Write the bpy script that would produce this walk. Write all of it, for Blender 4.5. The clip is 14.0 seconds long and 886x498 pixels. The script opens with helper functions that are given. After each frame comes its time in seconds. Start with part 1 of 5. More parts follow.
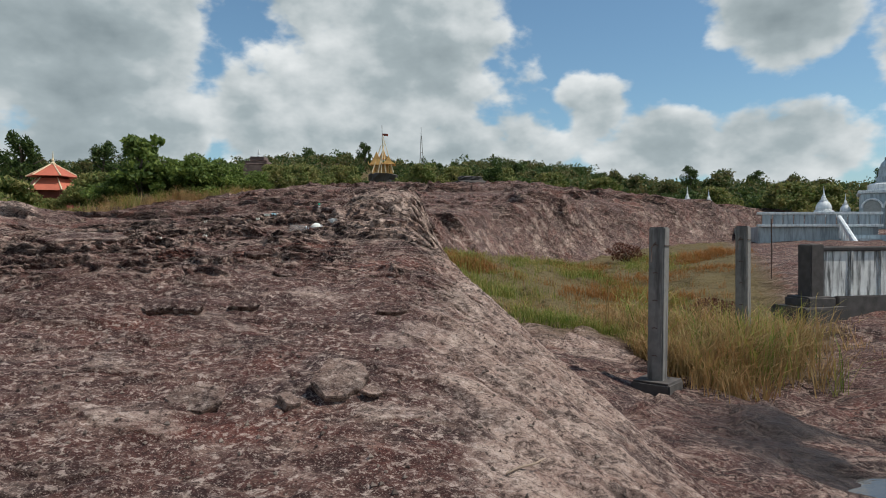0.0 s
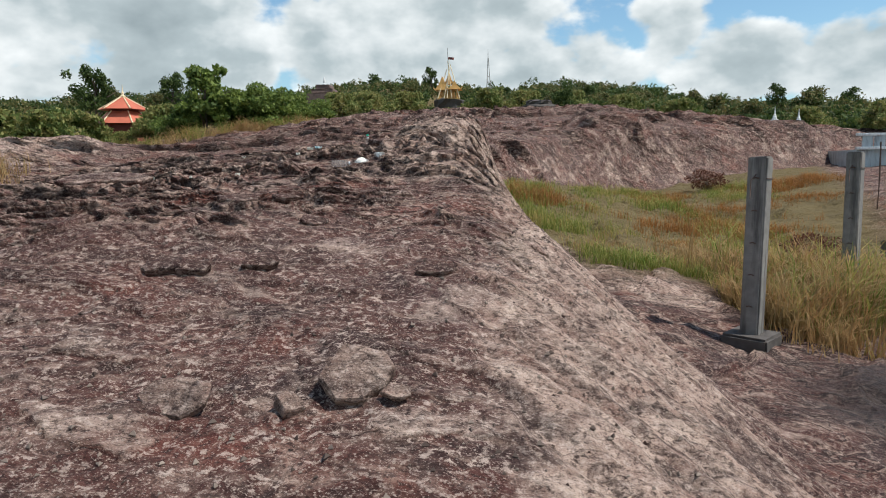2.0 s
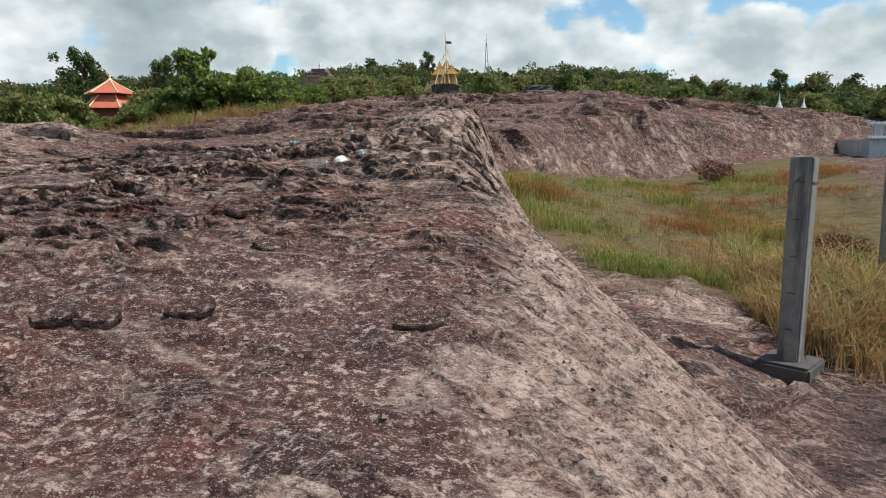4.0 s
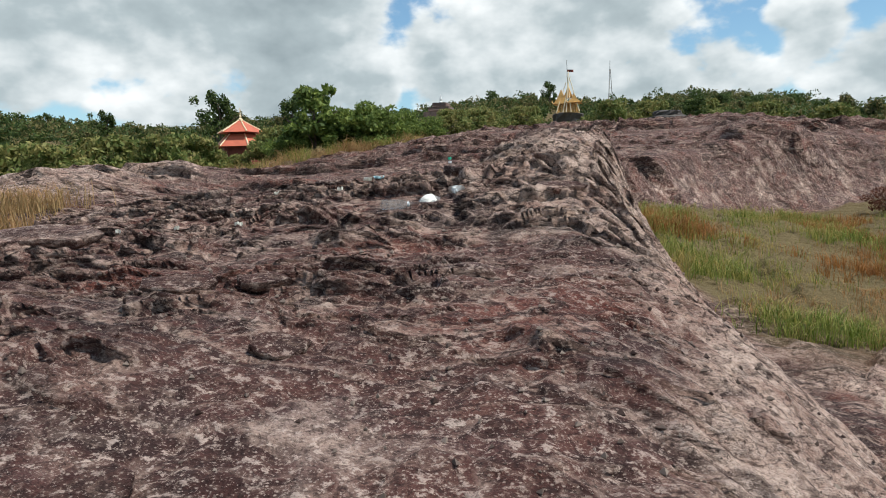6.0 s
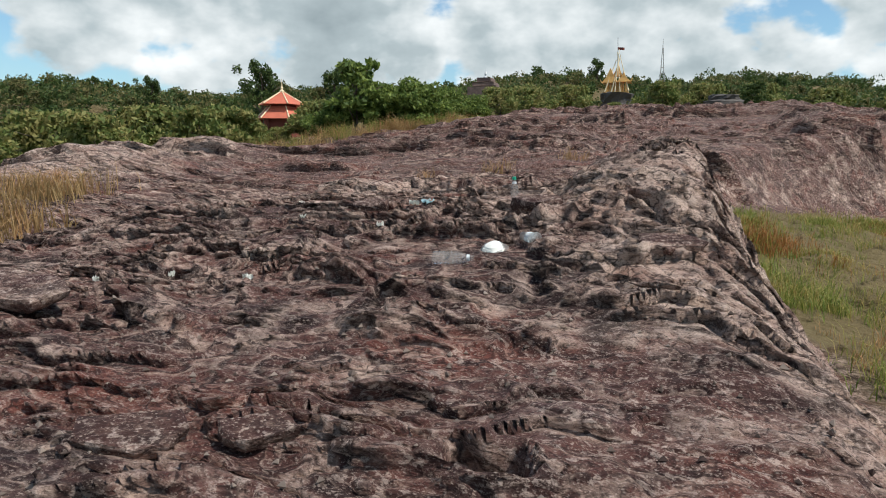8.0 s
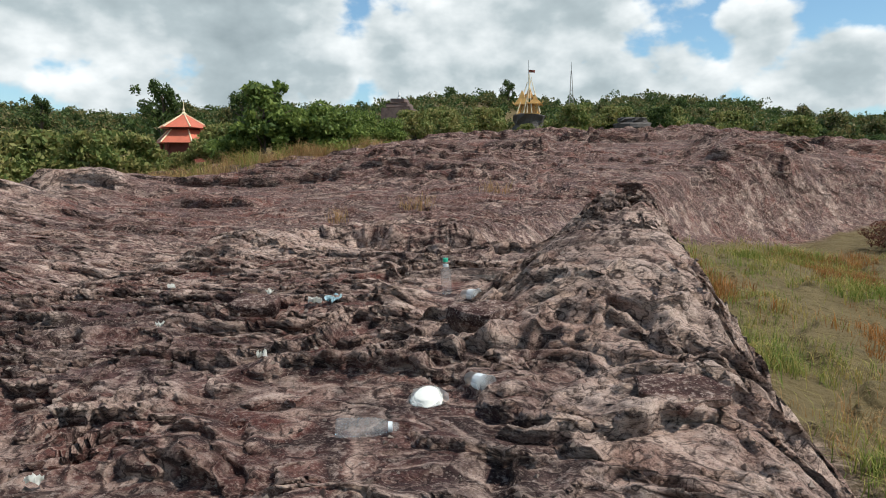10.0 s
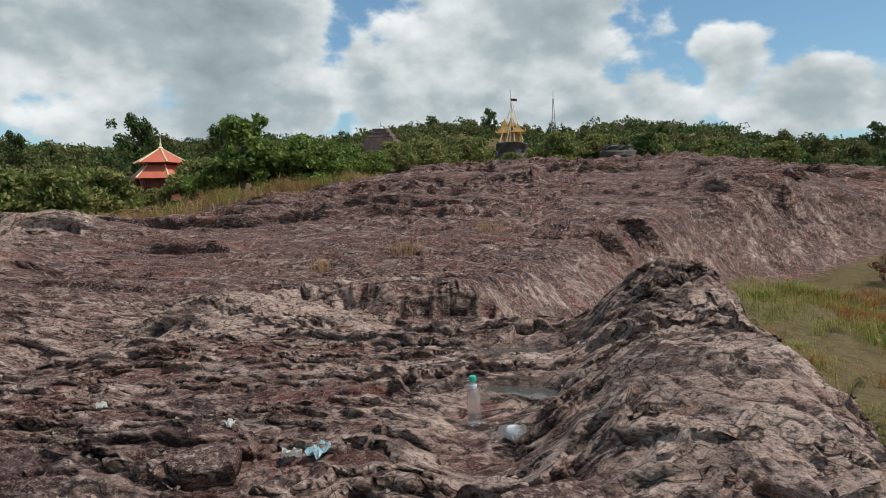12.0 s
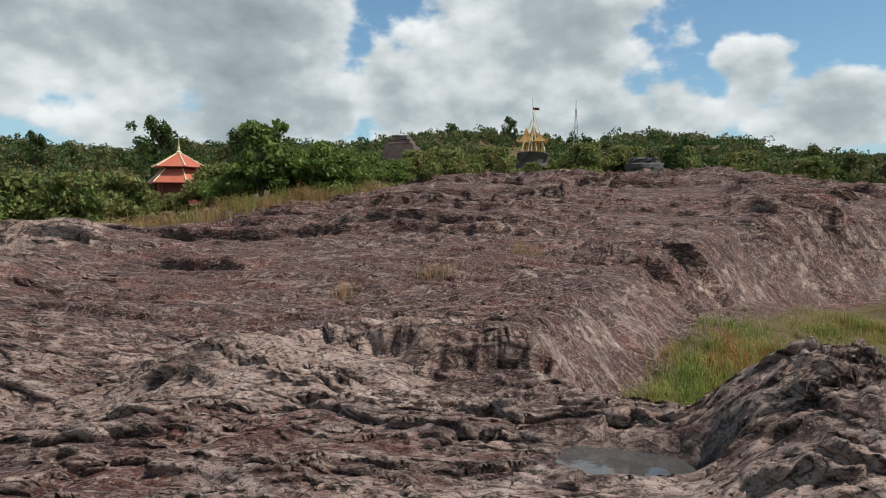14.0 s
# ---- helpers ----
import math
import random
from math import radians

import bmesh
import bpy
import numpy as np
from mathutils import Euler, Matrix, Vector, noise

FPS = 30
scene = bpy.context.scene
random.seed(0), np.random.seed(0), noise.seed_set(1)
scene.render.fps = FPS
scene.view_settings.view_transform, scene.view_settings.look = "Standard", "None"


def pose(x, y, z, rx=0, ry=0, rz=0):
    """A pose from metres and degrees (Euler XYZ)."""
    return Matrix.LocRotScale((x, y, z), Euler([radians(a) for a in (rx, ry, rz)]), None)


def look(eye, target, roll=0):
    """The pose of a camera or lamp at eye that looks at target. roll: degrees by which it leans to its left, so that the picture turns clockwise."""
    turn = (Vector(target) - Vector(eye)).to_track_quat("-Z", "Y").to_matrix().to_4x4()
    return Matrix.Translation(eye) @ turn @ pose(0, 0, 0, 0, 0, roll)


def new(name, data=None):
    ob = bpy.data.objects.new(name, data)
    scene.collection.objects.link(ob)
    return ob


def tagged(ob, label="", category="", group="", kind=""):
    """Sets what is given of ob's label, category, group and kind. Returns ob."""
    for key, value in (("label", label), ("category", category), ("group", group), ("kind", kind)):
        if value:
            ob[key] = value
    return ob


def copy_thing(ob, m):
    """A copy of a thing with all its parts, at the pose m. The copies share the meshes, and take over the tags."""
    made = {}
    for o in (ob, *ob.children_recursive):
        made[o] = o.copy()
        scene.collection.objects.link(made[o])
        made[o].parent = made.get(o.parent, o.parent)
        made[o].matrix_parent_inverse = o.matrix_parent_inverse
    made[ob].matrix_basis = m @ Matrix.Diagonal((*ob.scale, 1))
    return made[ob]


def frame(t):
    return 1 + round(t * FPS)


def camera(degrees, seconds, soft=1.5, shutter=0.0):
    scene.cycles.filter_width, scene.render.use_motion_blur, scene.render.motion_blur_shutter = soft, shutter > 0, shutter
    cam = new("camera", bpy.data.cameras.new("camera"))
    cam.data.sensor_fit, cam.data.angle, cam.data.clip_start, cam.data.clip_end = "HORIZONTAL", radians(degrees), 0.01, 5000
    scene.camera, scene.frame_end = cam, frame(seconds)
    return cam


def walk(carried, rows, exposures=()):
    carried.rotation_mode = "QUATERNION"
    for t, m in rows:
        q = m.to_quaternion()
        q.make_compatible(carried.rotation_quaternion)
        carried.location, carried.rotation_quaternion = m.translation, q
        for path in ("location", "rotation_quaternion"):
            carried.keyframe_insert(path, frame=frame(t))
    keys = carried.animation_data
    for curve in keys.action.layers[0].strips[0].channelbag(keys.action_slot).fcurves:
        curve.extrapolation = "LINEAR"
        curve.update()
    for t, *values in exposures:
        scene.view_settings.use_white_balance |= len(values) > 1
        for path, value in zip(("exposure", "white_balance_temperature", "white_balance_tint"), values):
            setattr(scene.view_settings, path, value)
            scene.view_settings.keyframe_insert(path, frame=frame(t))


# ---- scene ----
cam = camera(66.1, 14.0, soft=1.0)
METRES, EYE, TILT, LEAN, TURN = 8.4, 1.5, -0.7, 0.0, 0.0
ROWS = [
    (0.0, 0.0, 0.0, 0.0, 0.0, 0.0, -0.0),
    (0.5, -0.0009, 0.0238, -0.0044, -0.15, -2.12, -0.88),
    (1.0, -0.0043, 0.047, 0.0028, 2.47, -6.43, -1.25),
    (1.5, -0.0031, 0.0684, -0.0012, 3.49, -7.95, -0.43),
    (2.0, 0.0091, 0.1095, 0.0121, 5.7, -6.11, 0.64),
    (2.5, 0.0087, 0.13, 0.0174, 6.0, -7.19, 0.03),
    (3.0, 0.0017, 0.1664, 0.0281, 5.76, -6.71, -0.28),
    (3.5, 0.0025, 0.1944, 0.0285, 4.42, -7.59, 0.32),
    (6.0, -0.0156, 0.4139, 0.036, 15.58, -4.61, 1.3),
    (6.5, -0.0253, 0.4583, 0.0402, 16.46, -4.47, 1.22),
    (7.0, -0.0335, 0.4879, 0.057, 20.95, -6.87, -0.14),
    (7.5, -0.0579, 0.5159, 0.0755, 20.03, -5.95, -1.05),
    (8.0, -0.0694, 0.5338, 0.0814, 18.89, -6.77, -0.8),
    (8.5, -0.074, 0.5715, 0.0907, 17.85, -4.43, 0.11),
    (11.0, -0.142, 0.7234, 0.1328, 9.48, -5.59, -1.24),
    (11.5, -0.1524, 0.7563, 0.1363, 11.6, -1.73, -0.28),
    (12.0, -0.1569, 0.7882, 0.154, 10.37, -2.85, 0.75),
    (12.5, -0.1746, 0.8171, 0.1531, 10.76, -0.8, -1.42),
    (13.0, -0.1976, 0.8464, 0.1633, 9.26, -1.12, -2.58),
    (13.5, -0.2067, 0.877, 0.1632, 13.45, -1.34, 0.08),
    (14.0, -0.2144, 0.9076, 0.1832, 11.76, -2.28, -0.5),
]
walk(cam, [(t, pose(0, 0, EYE, TILT, LEAN, TURN) @ pose(METRES * x, METRES * y, METRES * z, 90 + pitch, roll, yaw)) for t, x, y, z, yaw, pitch, roll in ROWS],
     ((0.0, -0.15), (0.5, -0.06), (1.0, 0.12), (1.5, 0.2), (3.5, 0.25), (6.0, 0.22), (8.5, 0.22), (11.0, 0.26), (11.5, 0.2), (12.0, -0.04), (12.5, 0.04), (13.0, 0.0), (14.0, -0.02)))

# ---- world, sun ----
SUN_AZ, SUN_EL = 98.0, 60.0     # degrees clockwise from +y, above the horizon
world = bpy.data.worlds.new("sky")
scene.world = world
world.use_nodes = True


class Nodes:
    """Short hand for building a node tree."""

    def __init__(self, tree):
        self.tree = tree
        tree.nodes.clear()

    def add(self, kind, out=0, **values):
        node = self.tree.nodes.new(kind)
        for key, value in values.items():
            if key.startswith("i_"):
                name = key[2:]
                slot = node.inputs[int(name)] if name.isdigit() else node.inputs[name.replace("_", " ")]
                if isinstance(value, bpy.types.NodeSocket):
                    self.tree.links.new(value, slot)
                else:
                    slot.default_value = value
            elif key == "operation":
                node.operation = value
            elif key == "attribute_name":
                node.attribute_name = value
        return node.outputs[out]

    def math(self, op, a, b=0.0, c=0.0):
        return self.add("ShaderNodeMath", operation=op, i_0=a, i_1=b, i_2=c)

    def ramp(self, fac, *stops):
        out = self.add("ShaderNodeValToRGB", i_Fac=fac)
        ramp = out.node.color_ramp
        while len(ramp.elements) < len(stops):
            ramp.elements.new(0.5)
        for el, (pos, col) in zip(ramp.elements, stops):
            el.position = pos
            el.color = (col, col, col, 1) if isinstance(col, (int, float)) else (*col, 1)
        return out

    def mix(self, fac, a, b, blend="MIX"):
        node = self.tree.nodes.new("ShaderNodeMix")
        node.data_type, node.blend_type = "RGBA", blend
        for slot, value in ((0, fac), (6, a), (7, b)):
            if isinstance(value, bpy.types.NodeSocket):
                self.tree.links.new(value, node.inputs[slot])
            elif slot == 0:
                node.inputs[slot].default_value = value
            else:
                node.inputs[slot].default_value = (*value[:3], 1)
        return node.outputs[2]

    def noise(self, vec, scale, detail=4.0, rough=0.55, distort=0.0):
        return self.add("ShaderNodeTexNoise", i_Vector=vec, i_Scale=scale, i_Detail=detail, i_Roughness=rough, i_Distortion=distort)


def build_sky():
    n = Nodes(world.node_tree)
    sky = n.add("ShaderNodeTexSky")
    sky.node.sky_type, sky.node.sun_disc = "NISHITA", False
    sky.node.sun_elevation, sky.node.sun_rotation = radians(SUN_EL), radians(SUN_AZ)
    sky.node.air_density, sky.node.dust_density, sky.node.ozone_density = 1.0, 0.6, 2.2
    way = n.add("ShaderNodeTexCoord")
    sep = n.add("ShaderNodeSeparateXYZ", i_0=way)
    x, y, z = sep, sep.node.outputs[1], sep.node.outputs[2]
    az = n.math("MULTIPLY", n.math("ARCTAN2", x, y), 57.2958)
    el = n.math("MULTIPLY", n.math("ARCSINE", z), 57.2958)
    vec = n.add("ShaderNodeCombineXYZ", i_0=n.math("MULTIPLY", az, 0.1), i_1=n.math("MULTIPLY", el, 0.15), i_2=3.7)
    puff = n.noise(vec, 1.5, 6.0, 0.52, 0.0)
    broad = n.noise(vec, 0.55, 3.0, 0.5)
    field = None
    # heaps of cloud: bearing, height, half width, half height (degrees)
    for a, e, w, h in ((-42, 15, 16, 9), (-27, 14, 9.5, 9), (-21.5, 7.6, 3.4, 2.6), (-30, 6, 9, 3.5), (-5, 15, 12.2, 10), (-16.3, 10, 3.4, 4.5),
                       (-9, 8, 9, 4), (12.5, 10.5, 3.2, 4.2), (5, 8, 7, 3.4), (17, 7.5, 6, 3.2), (26.5, 17, 5, 4.2), (27, 7, 7, 3.2),
                       (38, 12, 6, 6), (-1, 27, 16, 6), (-40, 30, 20, 8), (-70, 20, 16, 14), (80, 25, 25, 16), (150, 30, 40, 18), (-130, 25, 30, 16)):
        d = n.math("ADD", n.math("POWER", n.math("DIVIDE", n.math("SUBTRACT", az, a), w), 2.0),
                   n.math("POWER", n.math("DIVIDE", n.math("SUBTRACT", el, e), h), 2.0))
        blob = n.math("SUBTRACT", 1.0, d)
        field = blob if field is None else n.math("SMOOTH_MAX", field, blob, 0.35)
    field = n.math("MAXIMUM", field, -1.6)
    dense = n.math("ADD", n.math("MULTIPLY", field, 0.42), n.math("MULTIPLY", n.math("SUBTRACT", puff, 0.5), 1.7))
    mask = n.ramp(n.math("ADD", dense, 0.5), (0.42, 0.0), (0.64, 1.0))
    mask.node.color_ramp.interpolation = "EASE"
    # sunlit crowns, grey hearts and undersides
    upper = n.add("ShaderNodeCombineXYZ", i_0=n.math("ADD", n.math("MULTIPLY", az, 0.1), 0.05), i_1=n.math("ADD", n.math("MULTIPLY", el, 0.15), 0.16), i_2=3.7)
    above, here = n.noise(upper, 1.5, 4.0, 0.5), n.noise(vec, 1.5, 4.0, 0.5)
    relief = n.math("MULTIPLY", n.math("SUBTRACT", here, above), 1.5)
    lit = n.math("ADD", n.math("SUBTRACT", 0.74, n.math("MULTIPLY", dense, 0.62)), relief)
    lit = n.math("ADD", lit, n.math("MULTIPLY", n.math("SUBTRACT", broad, 0.5), 0.7))
    shade = n.ramp(lit, (0.05, (0.27, 0.335, 0.365)), (0.45, (0.45, 0.53, 0.56)), (0.88, (0.95, 0.99, 1.0)))
    haze = n.ramp(n.math("MULTIPLY", el, 0.05), (0.0, 0.6), (0.45, 0.0))
    sky = n.mix(1.0, sky, (0.86, 1.03, 1.02), "MULTIPLY")
    clear = n.add("ShaderNodeBackground", i_Color=sky, i_Strength=0.12)
    pale = n.add("ShaderNodeBackground", i_Color=(0.46, 0.68, 0.79, 1), i_Strength=0.8)
    low = n.add("ShaderNodeMixShader", i_0=haze, i_1=clear, i_2=pale)
    cloud = n.add("ShaderNodeBackground", i_Color=shade, i_Strength=0.92)
    out = world.node_tree.nodes.new("ShaderNodeOutputWorld")
    both = n.add("ShaderNodeMixShader", i_0=mask, i_1=low, i_2=cloud)
    world.node_tree.links.new(both, out.inputs["Surface"])


build_sky()
sun = new("sun", bpy.data.lights.new("sun", "SUN"))
sun.data.energy, sun.data.angle, sun.data.color = 4.2, radians(0.7), (1.0, 0.95, 0.87)
a, e = radians(SUN_AZ), radians(SUN_EL)
sun.matrix_world = look((40 * math.sin(a) * math.cos(e), 40 * math.cos(a) * math.cos(e), 40 * math.sin(e)), (0, 0, 0))


# ---- materials ----
def material(name):
    mat = bpy.data.materials.new(name)
    mat.use_nodes = True
    return mat, Nodes(mat.node_tree)


def finish(mat, n, colour, rough=0.8, metal=0.0, bump=None, bump_size=0.01, bump_strength=1.0, **more):
    bsdf = mat.node_tree.nodes.new("ShaderNodeBsdfPrincipled")
    out = mat.node_tree.nodes.new("ShaderNodeOutputMaterial")
    mat.node_tree.links.new(bsdf.outputs[0], out.inputs[0])
    for key, value in dict(Base_Color=colour, Roughness=rough, Metallic=metal, **more).items():
        slot = bsdf.inputs[key.replace("_", " ")]
        if isinstance(value, bpy.types.NodeSocket):
            mat.node_tree.links.new(value, slot)
        else:
            slot.default_value = (*value, 1) if isinstance(value, tuple) else value
    if bump is not None:
        node = n.add("ShaderNodeBump", i_Height=bump, i_Distance=bump_size, i_Strength=bump_strength)
        mat.node_tree.links.new(node, bsdf.inputs["Normal"])
    return mat


def plain(name, colour, rough=0.7, vary=0.25, scale=8.0, grain=60.0, metal=0.0, bump=0.004, dirt=None):
    """Paint, concrete, plaster or metal: colour with blotches, grain and optional dirt streaks."""
    mat, n = material(name)
    at = n.add("ShaderNodeTexCoord", 3)
    blot = n.noise(at, scale, 5.0, 0.6)
    fine = n.noise(at, grain, 3.0, 0.6)
    dark = tuple(c * (1 - vary) for c in colour)
    light = tuple(min(0.9, c * (1 + vary * 0.6)) for c in colour)
    col = n.mix(n.ramp(blot, (0.3, 0.0), (0.7, 1.0)), dark, light)
    col = n.mix(n.math("MULTIPLY", fine, 0.35), col, tuple(c * 0.7 for c in colour))
    if dirt:
        squash = n.add("ShaderNodeMapping", i_Vector=at, i_Scale=(9.0, 9.0, 0.9))
        streak = n.noise(squash, 1.0, 4.0, 0.65)
        col = n.mix(n.ramp(streak, (0.46, 0.0), (0.62, 0.9)), col, dirt)
    return finish(mat, n, col, rough, metal, fine, bump)


def rock_material():
    mat, n = material("sandstone")
    at = n.add("ShaderNodeTexCoord", 3)
    at = n.add("ShaderNodeMapping", i_Vector=at, i_Scale=(1.0, 1.35, 1.6))
    pale = n.add("ShaderNodeAttribute", 2, attribute_name="pale")
    soil = n.add("ShaderNodeAttribute", 2, attribute_name="soil")
    wet = n.add("ShaderNodeAttribute", 2, attribute_name="wet")
    wear = n.add("ShaderNodeAttribute", 2, attribute_name="wear")
    big = n.noise(at, 0.55, 4.0, 0.6, 0.4)
    mid = n.noise(at, 3.2, 6.0, 0.65, 0.3)
    fine = n.noise(at, 22.0, 6.0, 0.7)
    grit = n.noise(at, 95.0, 3.0, 0.7)
    speck = n.add("ShaderNodeTexVoronoi", i_Vector=at, i_Scale=38.0, i_Randomness=1.0)
    # weathered purple-brown crust, worn to pale pinkish buff
    crust = n.mix(n.ramp(mid, (0.38, 0.0), (0.62, 1.0)), (0.050, 0.021, 0.020), (0.155, 0.074, 0.061))
    crust = n.mix(n.ramp(big, (0.40, 0.0), (0.62, 0.7)), crust, (0.110, 0.048, 0.040))
    hue = n.noise(at, 0.9, 3.0, 0.6)
    crust = n.mix(n.ramp(hue, (0.52, 0.0), (0.64, 0.75)), crust, (0.165, 0.054, 0.040))
    crust = n.mix(n.ramp(hue, (0.30, 0.75), (0.43, 0.0)), crust, (0.114, 0.070, 0.071))
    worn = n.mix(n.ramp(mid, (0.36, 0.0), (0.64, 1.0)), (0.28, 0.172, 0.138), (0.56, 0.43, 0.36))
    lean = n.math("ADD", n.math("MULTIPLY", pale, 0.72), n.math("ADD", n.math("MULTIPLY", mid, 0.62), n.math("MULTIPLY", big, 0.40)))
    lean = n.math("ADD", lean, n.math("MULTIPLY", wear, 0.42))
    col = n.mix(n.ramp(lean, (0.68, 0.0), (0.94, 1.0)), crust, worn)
    # pale scoured patches and dark stains
    patch = n.noise(at, 1.25, 4.0, 0.62, 0.6)
    col = n.mix(n.ramp(patch, (0.585, 0.0), (0.65, 0.6)), col, (0.42, 0.31, 0.26))
    col = n.mix(n.ramp(patch, (0.36, 0.75), (0.46, 0.0)), col, (0.050, 0.030, 0.030))
    # flaking layers: shade under flakes painted as dark cracks, and worn lips along contours
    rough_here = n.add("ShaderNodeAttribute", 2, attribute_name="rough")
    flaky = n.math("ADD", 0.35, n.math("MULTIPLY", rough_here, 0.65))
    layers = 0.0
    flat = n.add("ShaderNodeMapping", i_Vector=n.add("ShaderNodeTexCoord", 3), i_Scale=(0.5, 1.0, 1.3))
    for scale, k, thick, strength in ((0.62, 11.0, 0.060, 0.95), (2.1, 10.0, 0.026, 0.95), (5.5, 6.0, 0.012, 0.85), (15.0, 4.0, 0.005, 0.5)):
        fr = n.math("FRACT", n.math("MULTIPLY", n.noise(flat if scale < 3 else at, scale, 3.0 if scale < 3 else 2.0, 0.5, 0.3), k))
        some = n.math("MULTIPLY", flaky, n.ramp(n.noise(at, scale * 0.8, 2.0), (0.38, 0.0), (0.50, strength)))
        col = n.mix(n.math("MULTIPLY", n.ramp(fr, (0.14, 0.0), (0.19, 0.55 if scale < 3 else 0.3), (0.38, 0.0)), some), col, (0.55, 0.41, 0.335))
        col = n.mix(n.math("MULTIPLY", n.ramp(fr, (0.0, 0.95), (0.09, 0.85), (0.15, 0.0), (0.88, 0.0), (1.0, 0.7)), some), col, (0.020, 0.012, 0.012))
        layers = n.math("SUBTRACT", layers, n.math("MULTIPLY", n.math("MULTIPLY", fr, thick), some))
    # lichen flecks and dark grit
    calm = n.math("SUBTRACT", 1.0, n.math("MULTIPLY", rough_here, 0.62))
    fleck = n.math("MULTIPLY", calm, n.math("MULTIPLY", n.ramp(fine, (0.54, 0.0), (0.60, 1.0)), n.ramp(mid, (0.36, 0.3), (0.56, 0.95))))
    col = n.mix(fleck, col, (0.60, 0.475, 0.41))
    col = n.mix(n.ramp(fine, (0.36, 0.85), (0.46, 0.0)), col, (0.036, 0.021, 0.020))
    col = n.mix(n.ramp(grit, (0.36, 0.6), (0.46, 0.0)), col, (0.045, 0.027, 0.024))
    col = n.mix(n.math("MULTIPLY", calm, n.ramp(grit, (0.58, 0.0), (0.66, 0.75))), col, (0.56, 0.45, 0.39))
    col = n.mix(n.math("MULTIPLY", calm, n.ramp(speck, (0.10, 0.8), (0.22, 0.0))), col, (0.51, 0.41, 0.355))
    earth = n.mix(fine, (0.085, 0.068, 0.03), (0.20, 0.15, 0.075))
    col = n.mix(soil, col, earth)
    col = n.mix(wet, col, (0.028, 0.024, 0.024))
    rough = n.math("SUBTRACT", 0.88, n.math("MULTIPLY", wet, 0.55))
    height = n.math("ADD", n.math("MULTIPLY", fine, 0.030), n.math("ADD", n.math("MULTIPLY", grit, 0.009), n.math("MULTIPLY", mid, 0.022)))
    height = n.math("ADD", height, n.math("MULTIPLY", layers, 1.7))
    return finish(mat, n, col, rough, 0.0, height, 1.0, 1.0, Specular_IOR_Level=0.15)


def leaf_material(name, dark, light, dry=None):
    mat, n = material(name)
    rnd = n.add("ShaderNodeNewGeometry", "Random Per Island")
    at = n.add("ShaderNodeTexCoord", 3)
    blot = n.noise(at, 0.9, 3.0, 0.6)
    col = n.mix(n.math("ADD", n.math("MULTIPLY", rnd, 0.75), n.math("MULTIPLY", n.math("SUBTRACT", blot, 0.5), 0.9)), dark, light)
    if dry:
        col = n.mix(n.ramp(n.math("ADD", blot, n.math("MULTIPLY", rnd, 0.25)), (0.55, 0.0), (0.75, 0.85)), col, dry)
    finish(mat, n, col, 0.62, Specular_IOR_Level=0.25)
    tree = mat.node_tree
    out = next(k for k in tree.nodes if k.bl_idname == "ShaderNodeOutputMaterial")
    front = out.inputs[0].links[0].from_socket
    glow = n.add("ShaderNodeBsdfTranslucent", i_Color=col)
    tree.links.new(n.add("ShaderNodeMixShader", i_0=0.38, i_1=front, i_2=glow), out.inputs[0])
    return mat


def water_material():
    mat, n = material("pool_water")
    at = n.add("ShaderNodeTexCoord", 3)
    return finish(mat, n, n.mix(n.noise(at, 3.0), (0.055, 0.054, 0.052), (0.09, 0.085, 0.08)), 0.04, 0.0, n.noise(at, 9.0), 0.002, Specular_IOR_Level=0.6)


def clear_plastic(name, tint, rough=0.12):
    mat, n = material(name)
    at = n.add("ShaderNodeTexCoord", 3)
    return finish(mat, n, tint, rough, 0.0, n.noise(at, 60.0), 0.003, Transmission_Weight=0.85, IOR=1.15, Alpha=0.45)


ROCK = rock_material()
WATER = water_material()
CONCRETE = plain("weathered_concrete", (0.23, 0.22, 0.205), 0.85, 0.35, 6.0, 70.0, dirt=(0.075, 0.07, 0.066))
OLD_WALL = plain("mildewed_plaster", (0.74, 0.74, 0.72), 0.85, 0.3, 3.0, 40.0, dirt=(0.06, 0.058, 0.056))
BLACK_STONE = plain("blackened_concrete", (0.085, 0.075, 0.07), 0.9, 0.4, 6.0, 50.0)
WHITE_PAINT = plain("white_plaster", (0.78, 0.80, 0.80), 0.6, 0.1, 1.0, 20.0, dirt=(0.50, 0.52, 0.53))
GREY_PAINT = plain("grey_blue_plaster", (0.46, 0.52, 0.55), 0.6, 0.15, 1.0, 20.0, dirt=(0.25, 0.28, 0.30))
ROOF_RED = plain("orange_red_roof", (0.52, 0.135, 0.075), 0.6, 0.2, 2.0, 18.0)
ROOF_TRIM = plain("cream_trim", (0.75, 0.62, 0.40), 0.6, 0.1)
RED_WALL = plain("dark_red_wall", (0.20, 0.05, 0.035), 0.8, 0.3, 2.0, 20.0)
GOLD = plain("gold_paint", (0.72, 0.40, 0.12), 0.45, 0.4, 2.0, 14.0)
RUST = plain("rusty_wire", (0.10, 0.06, 0.045), 0.8, 0.3, 30.0, 90.0)
GREY_METAL = plain("grey_metal", (0.35, 0.34, 0.32), 0.5, 0.2, metal=0.5)
BARK = plain("bark", (0.13, 0.10, 0.075), 0.9, 0.4, 6.0, 40.0, bump=0.02)
WOOD_STICK = plain("bleached_stick", (0.36, 0.27, 0.20), 0.85, 0.3, 12.0, 60.0)
LEAF_BUSH = leaf_material("bush_leaf", (0.060, 0.105, 0.024), (0.270, 0.335, 0.078))
